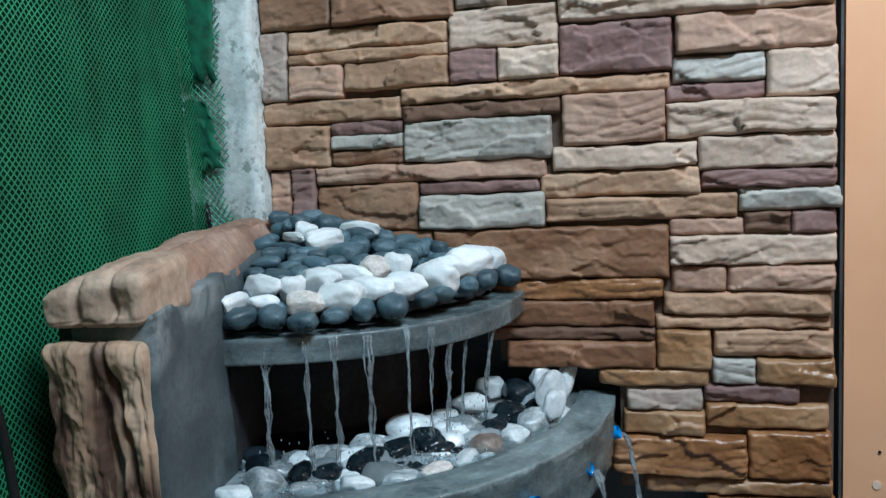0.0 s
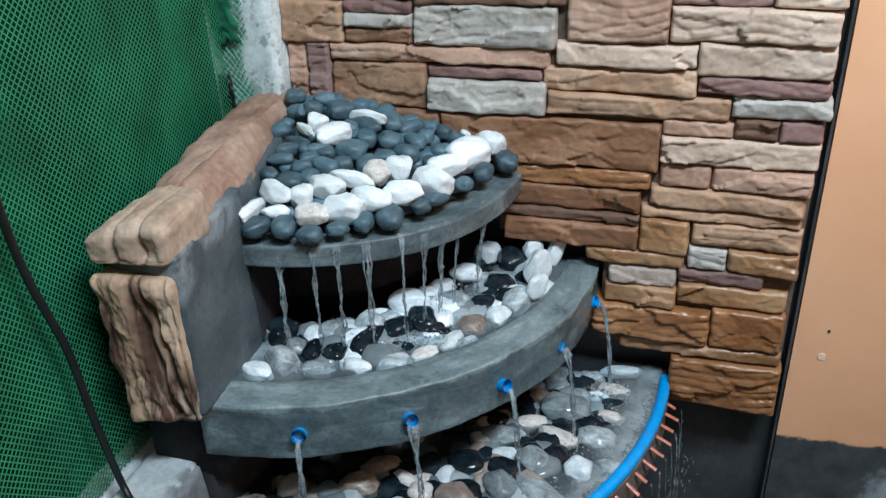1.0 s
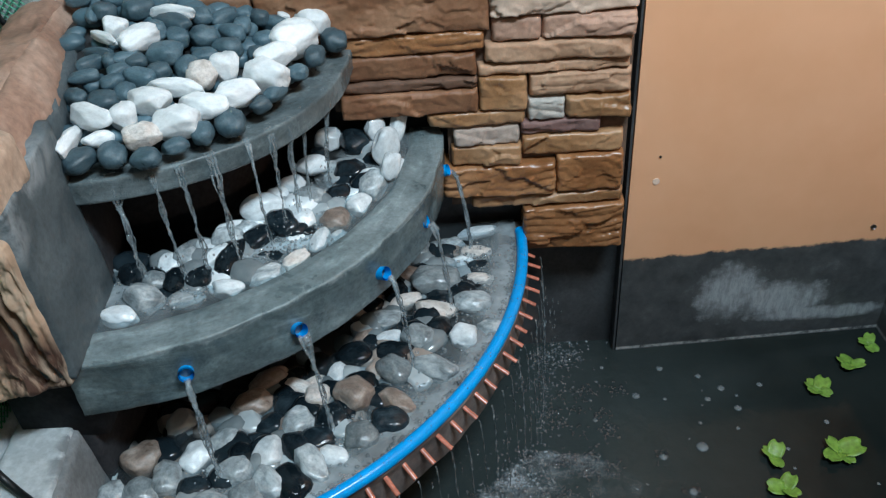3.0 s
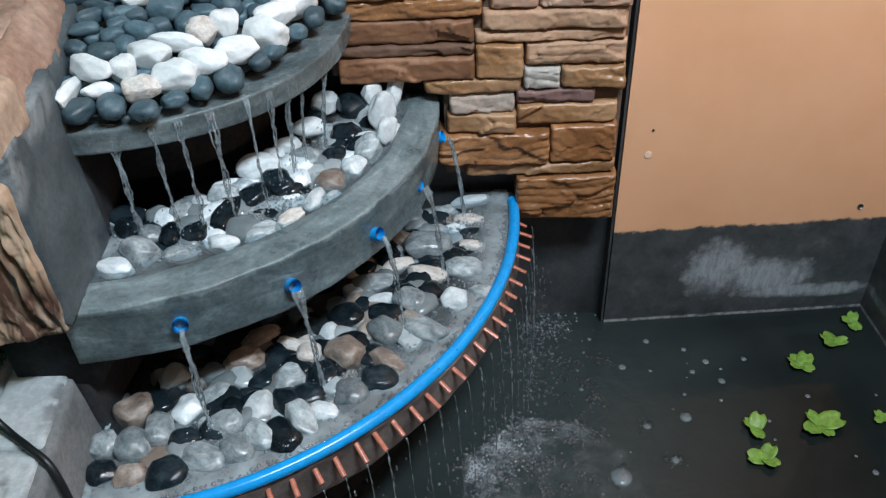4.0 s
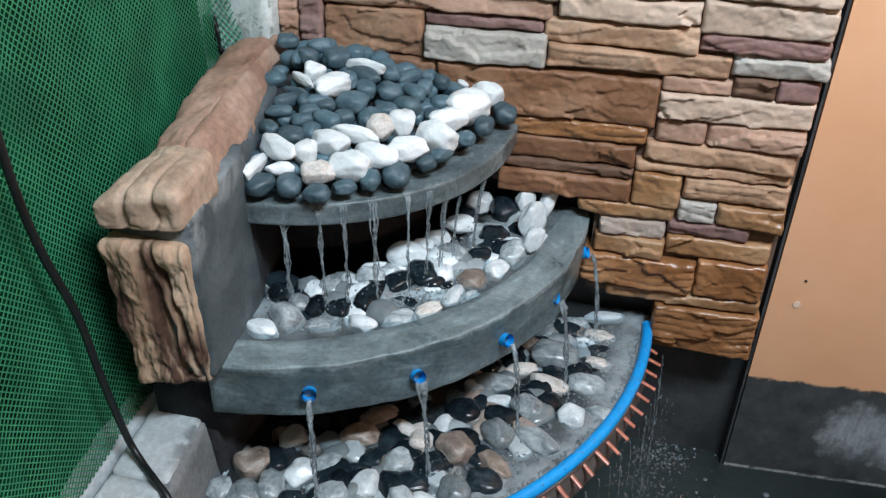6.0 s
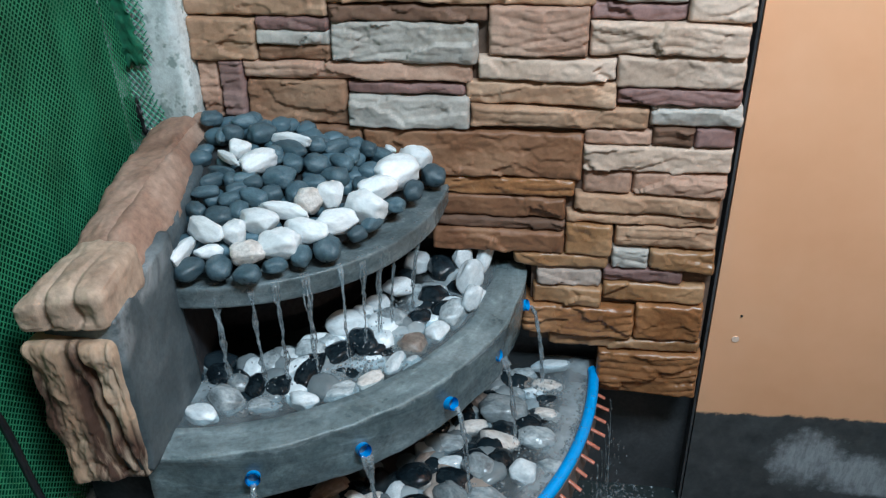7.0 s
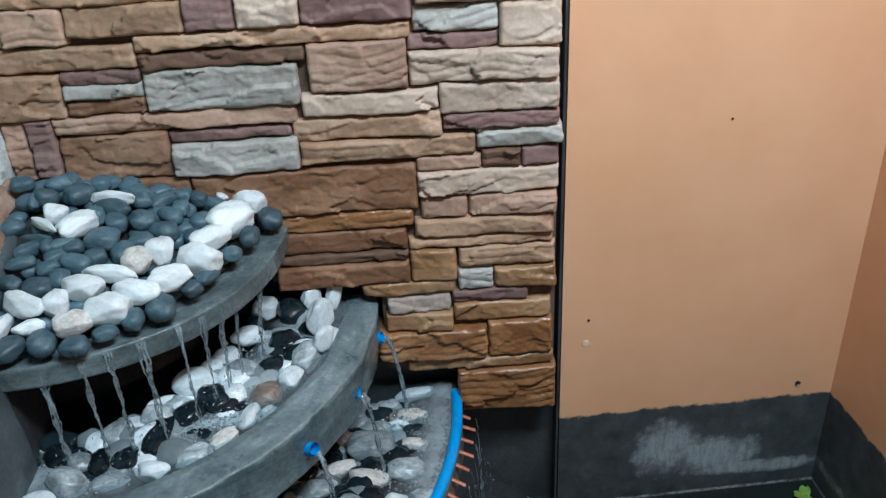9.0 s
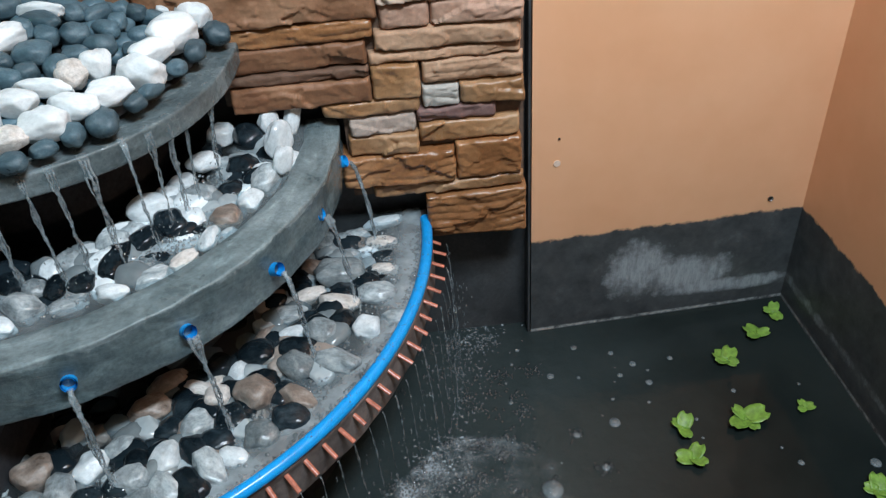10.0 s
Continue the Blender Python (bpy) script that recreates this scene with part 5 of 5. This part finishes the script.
# ---- pond plants ----
def leaf_bm(long, wide, rise, seed):
    bm = bmesh.new()
    n, m = 7, 5
    g = []
    for i in range(n + 1):
        u = i / n
        half = wide / 2 * (0.30 + 0.70 * math.sin(math.pi * min(1, u * 0.62 + 0.20)) ** 0.8) * (1 - 0.35 * max(0, u - 0.8) / 0.2)
        row = []
        for k in range(m + 1):
            s = 2 * k / m - 1
            x = half * s
            notch = -0.16 * long * (1 - abs(s)) ** 2 * (1 if i == n else 0)
            z = rise * math.sin(u * 1.7) + 0.10 * wide * s * s + 0.05 * wide * noise.noise((u * 4, s * 3, seed))
            row.append(bm.verts.new((x, long * u + notch, z)))
        g.append(row)
    for i in range(n):
        for k in range(m):
            bm.faces.new((g[i][k], g[i][k + 1], g[i + 1][k + 1], g[i + 1][k]))
    return bm


def pond_plant(x, y, size, leaves, turn, seed):
    p = empty("pond_plant", "small bright green floating water plant", "plant")
    p["group"] = "floating plants in the pond"
    p.matrix_world = pose(x, y, WATER + 0.003, 0, 0, turn)
    r = random.Random(seed)
    for i in range(leaves):
        l = size * r.uniform(0.40, 0.62)
        ob = part("leaf", leaf_bm(l, l * r.uniform(0.8, 1.0), l * r.uniform(0.05, 0.22), seed + i), LEAF, p)
        ob.modifiers.new("thickness", "SOLIDIFY").thickness = 0.0006
        ob.matrix_basis = pose(0, 0, 0.002, r.uniform(-4, 12), r.uniform(-10, 10), 360 * i / leaves + r.uniform(-25, 25))
    bm = bmesh.new()
    bmesh.ops.create_uvsphere(bm, u_segments=8, v_segments=5, radius=size * 0.07)
    part("crown", bm, LEAF, p)


pond_plant(1.540, 0.020, 0.055, 3, 70, 1)
pond_plant(1.475, -0.045, 0.058, 3, 20, 2)
pond_plant(1.378, -0.114, 0.066, 4, 130, 3)
pond_plant(1.354, -0.282, 0.080, 4, 200, 4)
pond_plant(1.219, -0.288, 0.066, 3, 310, 5)
pond_plant(1.216, -0.364, 0.062, 3, 75, 6)
pond_plant(1.485, -0.271, 0.045, 3, 15, 7)
pond_plant(1.529, -0.485, 0.060, 4, 250, 8)

# ---- small fittings ----
bm = tube_bm([(1.500, 0.078, 0.130), (1.500, 0.0705, 0.130)], 0.006, 12)
thing("wall_plug", bm, STEEL, "grey plug in the orange wall", "wall plug")
bm = tube_bm([(1.018, 0.053, 0.349), (1.018, 0.0475, 0.349)], 0.0025, 8)
thing("wall_plug", bm, RUBBER, "small dark plug in the orange wall", "wall plug")
bm = tube_bm([(1.014, 0.054, 0.292), (1.0145, 0.0480, 0.292)], 0.0075, 9)
thing("paint_chip", bm, plain("filler", (0.78, 0.60, 0.48), 0.8), "small chipped spot showing white filler in the orange wall", "paint chip", smooth=False)

bm = tube_bm([(1.272, 0.066, 0.764), (1.272, 0.0605, 0.764)], 0.0022, 8)
thing("wall_plug", bm, RUBBER, "tiny dark plug high in the orange wall", "wall plug")

# lone bubbles drifting on the pond
def dome_bm(r):
    bm = bmesh.new()
    bmesh.ops.create_uvsphere(bm, u_segments=14, v_segments=8, radius=r)
    for v in bm.verts:
        v.co.z *= 0.35
    return bm


SPOT = clear_water("foam_spot", (0.94, 0.95, 0.96), 0.30, 0.12, 0.0, ior=1.5)
bubble = thing("floating_bubble", dome_bm(0.0075), SPOT, "single clear bubble floating on the pond", "bubble", "bubbles on the pond")
bubble.location = (1.05, -0.02, WATER)
for x, y, s in ((1.13, -0.05, 0.9), (1.17, -0.09, 1.1), (1.133, -0.12, 0.9), (1.19, -0.15, 1.1), (1.087, -0.25, 1.7), (1.56, -0.42, 1.5), (1.42, -0.40, 0.9), (1.36, -0.20, 0.8), (1.002, -0.271, 1.1), (0.98, -0.10, 1.2), (1.257, -0.085, 0.9), (1.041, -0.359, 1.2), (0.926, -0.396, 3.0)):
    ob = copy_thing(bubble, pose(x, y, WATER))
    ob.scale = (s, s, s)

# torn net and rags on the corner post
SCRAPV, SCRAPF = [], []
NETV, NETF = SCRAPV, SCRAPF
netting(SCRAPV, -0.135, -0.068, 0.74, 1.35, 0.0125, 0.0014, 0.012, surf=lambda y, z: 0.0, slope=1.1)
me = bpy.data.meshes.new("net_scrap")
me.from_pydata([(v.y + 0.012 * noise.noise((v.z * 9, 1.0, 2.0)) * (1 if v.y > -0.09 else 0.3), -0.054 + v.x + 0.004 * noise.noise((v.y * 20, v.z * 20, 1.0)), v.z) for v in SCRAPV], [], SCRAPF)
me.materials.append(plain("pale_green_net", (0.06, 0.27, 0.17), 0.6, vary=0.3, scale=30))
tagged(new("net_scrap", me), "torn strip of green diamond net on the whitewashed post", "net")


def rag_bm(points, wide, seed):
    """A crumpled strip of shade cloth against the post."""
    bm = bmesh.new()
    n, m = 14, 8
    (xa, za), (xb, zb) = points
    g = []
    for i in range(n + 1):
        u = i / n
        row = []
        for k in range(m + 1):
            s = k / m - 0.5
            w = wide * (0.85 + 0.35 * noise.noise((u * 6, 1.0 if s > 0 else 5.0, seed)) + 0.2 * noise.noise((u * 21, 3.0, seed)))
            x = xa + (xb - xa) * u + w * s
            z = za + (zb - za) * u + 0.022 * noise.noise((s * 6, u * 4, seed))
            row.append(bm.verts.new((x, -0.060 - 0.009 * abs(noise.noise((u * 7, s * 6, seed + 3))), z)))
        g.append(row)
    for i in range(n):
        for k in range(m):
            bm.faces.new((g[i][k], g[i][k + 1], g[i + 1][k + 1], g[i + 1][k]))
    return bm


RAG = plain("green_rag", (0.008, 0.115, 0.058), 0.8, vary=0.4, scale=50, bump=0.5)
for (a, b), wide, seed in ((((-0.118, 1.42), (-0.112, 1.02)), 0.084, 1), (((-0.122, 0.985), (-0.100, 0.865)), 0.058, 2)):
    ob = thing("cloth_rag", rag_bm((a, b), wide, seed), RAG, "torn green shade cloth rag stuck to the whitewashed post", "rag", "rags on the post")
    ob.modifiers.new("thickness", "SOLIDIFY").thickness = 0.0015
ob = thing("cloth_rag", rag_bm(((-0.122, 0.80), (-0.118, 0.745)), 0.030, 7), RUBBER, "dark grey rag tucked behind the cap slab", "rag", "rags on the post")
ob.modifiers.new("thickness", "SOLIDIFY").thickness = 0.003

# white sealant along the foot of the kerb, and the orange nozzle lying at the net
bead = [p + Vector((0.004, 0, 0.002 * noise.noise((p.y * 30, 1, 1)))) for p in smooth_line(((0.060, -0.51, 0.200), (0.073, -0.658, 0.200), (0.085, -0.721, 0.200), (0.092, -0.755, 0.204)), 24)]
thing("sealant_bead", tube_bm(bead, 0.0035, 7, taper=lambda u: 1 + 0.4 * noise.noise((u * 14, 2, 2))), PLASTER, "rough white sealant bead along the basin edge", "sealant")
cone = [Vector((-0.040 + 0.006 * u, -0.845 - 0.045 * (1 - u), 0.318 + 0.020 * u)) for u in (i / 10 for i in range(11))]
nozzle = thing("plastic_nozzle", tube_bm(cone, 0.009, 14, taper=lambda u: 1.0 if u < 0.3 else max(0.12, 1.0 - 1.1 * (u - 0.3))), ORANGE_CAP, "orange plastic nozzle lying on the kerb by the net", "nozzle")
pink = pebble_mesh(3, 0)
pink.materials.append(plain("pink_stone", (0.5, 0.03, 0.16), 0.4))
ob = new("pebble", pink)
ob.matrix_world = pose(0.105, -0.125, 0.735, 0, 0, 20) @ Matrix.Diagonal((0.018, 0.014, 0.012, 1))
tagged(ob, "small magenta pink pebble among grey ones", "pebble", "pebbles on the upper cement ledge")
rng = random.Random(12)
for _ in range(26):
    ob = copy_thing(bubble, pose(rng.uniform(0.86, 1.52), rng.uniform(-0.6, 0.0), WATER))
    s = rng.uniform(0.3, 0.75)
    ob.scale = (s, s, s)


# ---- the cladding, stone by stone ----
stone(-0.017, 0.116, 1.105, 1.195, "b")
stone(0.120, 0.338, 1.106, 1.194, "b")
stone(0.032, 0.324, 1.066, 1.101, "o")
stone(-0.021, 0.028, 0.980, 1.101, "g2")
stone(0.032, 0.324, 1.043, 1.062, "o")
stone(0.032, 0.131, 0.981, 1.040, "t")
stone(0.135, 0.323, 0.993, 1.040, "o")
stone(0.328, 0.511, 1.049, 1.113, "c")
stone(0.327, 0.407, 0.993, 1.045, "p")
stone(0.411, 0.510, 0.993, 1.044, "c")
stone(0.515, 0.936, 1.079, 1.123, "c")
stone(0.514, 0.692, 0.994, 1.073, "p")
stone(0.700, 0.937, 1.015, 1.075, "t")
stone(0.238, 0.688, 0.963, 0.989, "o")
stone(0.695, 0.835, 0.970, 1.010, "g")
stone(0.684, 0.835, 0.939, 0.966, "p")
stone(0.838, 0.939, 0.940, 1.011, "c")
stone(-0.022, 0.235, 0.939, 0.977, "o")
stone(0.238, 0.512, 0.933, 0.959, "d")
stone(0.516, 0.680, 0.878, 0.959, "t")
stone(0.684, 0.936, 0.883, 0.935, "c")
stone(-0.020, 0.101, 0.860, 0.935, "o")
stone(0.104, 0.236, 0.916, 0.935, "p")
stone(0.105, 0.236, 0.890, 0.913, "g")
stone(0.105, 0.236, 0.862, 0.886, "b")
stone(0.240, 0.495, 0.862, 0.930, "g")
stone(0.072, 0.485, 0.828, 0.858, "t")
stone(0.498, 0.729, 0.836, 0.874, "c")
stone(0.733, 0.938, 0.830, 0.879, "c")
stone(0.476, 0.733, 0.791, 0.832, "o")
stone(0.736, 0.940, 0.798, 0.826, "p")
stone(-0.015, 0.022, 0.751, 0.855, "t")
stone(0.026, 0.068, 0.755, 0.857, "p")
stone(0.072, 0.259, 0.741, 0.824, "b")
stone(0.263, 0.472, 0.805, 0.824, "p")
stone(0.263, 0.480, 0.743, 0.801, "g")
stone(0.484, 0.791, 0.753, 0.787, "o")
stone(0.795, 0.946, 0.761, 0.794, "g")
stone(0.686, 0.800, 0.723, 0.749, "t")
stone(0.803, 0.871, 0.723, 0.757, "d")
stone(0.875, 0.940, 0.723, 0.757, "p")
stone(0.067, 0.283, 0.709, 0.738, "b")
stone(0.287, 0.683, 0.654, 0.740, "b2")
stone(0.385, 0.673, 0.617, 0.650, "r")
stone(0.686, 0.940, 0.673, 0.719, "c")
stone(0.688, 0.773, 0.630, 0.669, "t")
stone(0.777, 0.937, 0.631, 0.670, "t")
stone(0.374, 0.658, 0.571, 0.613, "b2")
stone(0.676, 0.933, 0.591, 0.626, "o")
stone(0.382, 0.659, 0.548, 0.567, "d")
stone(0.662, 0.931, 0.568, 0.587, "o")
stone(0.663, 0.748, 0.500, 0.564, "w")
stone(0.755, 0.937, 0.521, 0.564, "o")
stone(0.411, 0.659, 0.500, 0.544, "b2")
stone(0.565, 0.744, 0.468, 0.496, "w")
stone(0.752, 0.817, 0.473, 0.517, "g")
stone(0.821, 0.938, 0.474, 0.517, "w")
stone(0.738, 0.885, 0.443, 0.470, "p")
stone(0.741, 0.929, 0.399, 0.439, "w")
stone(0.612, 0.734, 0.426, 0.464, "g2")
stone(0.606, 0.737, 0.385, 0.423, "w")
stone(0.586, 0.803, 0.313, 0.382, "r")
stone(0.807, 0.932, 0.314, 0.396, "r")
stone(0.640, 0.937, 0.283, 0.309, "w")
stone(0.742, 0.942, 0.176, 0.279, "r")
stone(0.342, 0.426, 1.117, 1.166, "g2")
stone(0.429, 0.791, 1.127, 1.167, "o")
stone(0.795, 0.938, 1.127, 1.202, "c")
stone(0.342, 0.791, 1.170, 1.198, "p")
stone(-0.015, 0.201, 1.199, 1.250, "t")
stone(0.204, 0.501, 1.201, 1.250, "o")
stone(0.504, 0.938, 1.205, 1.250, "c")
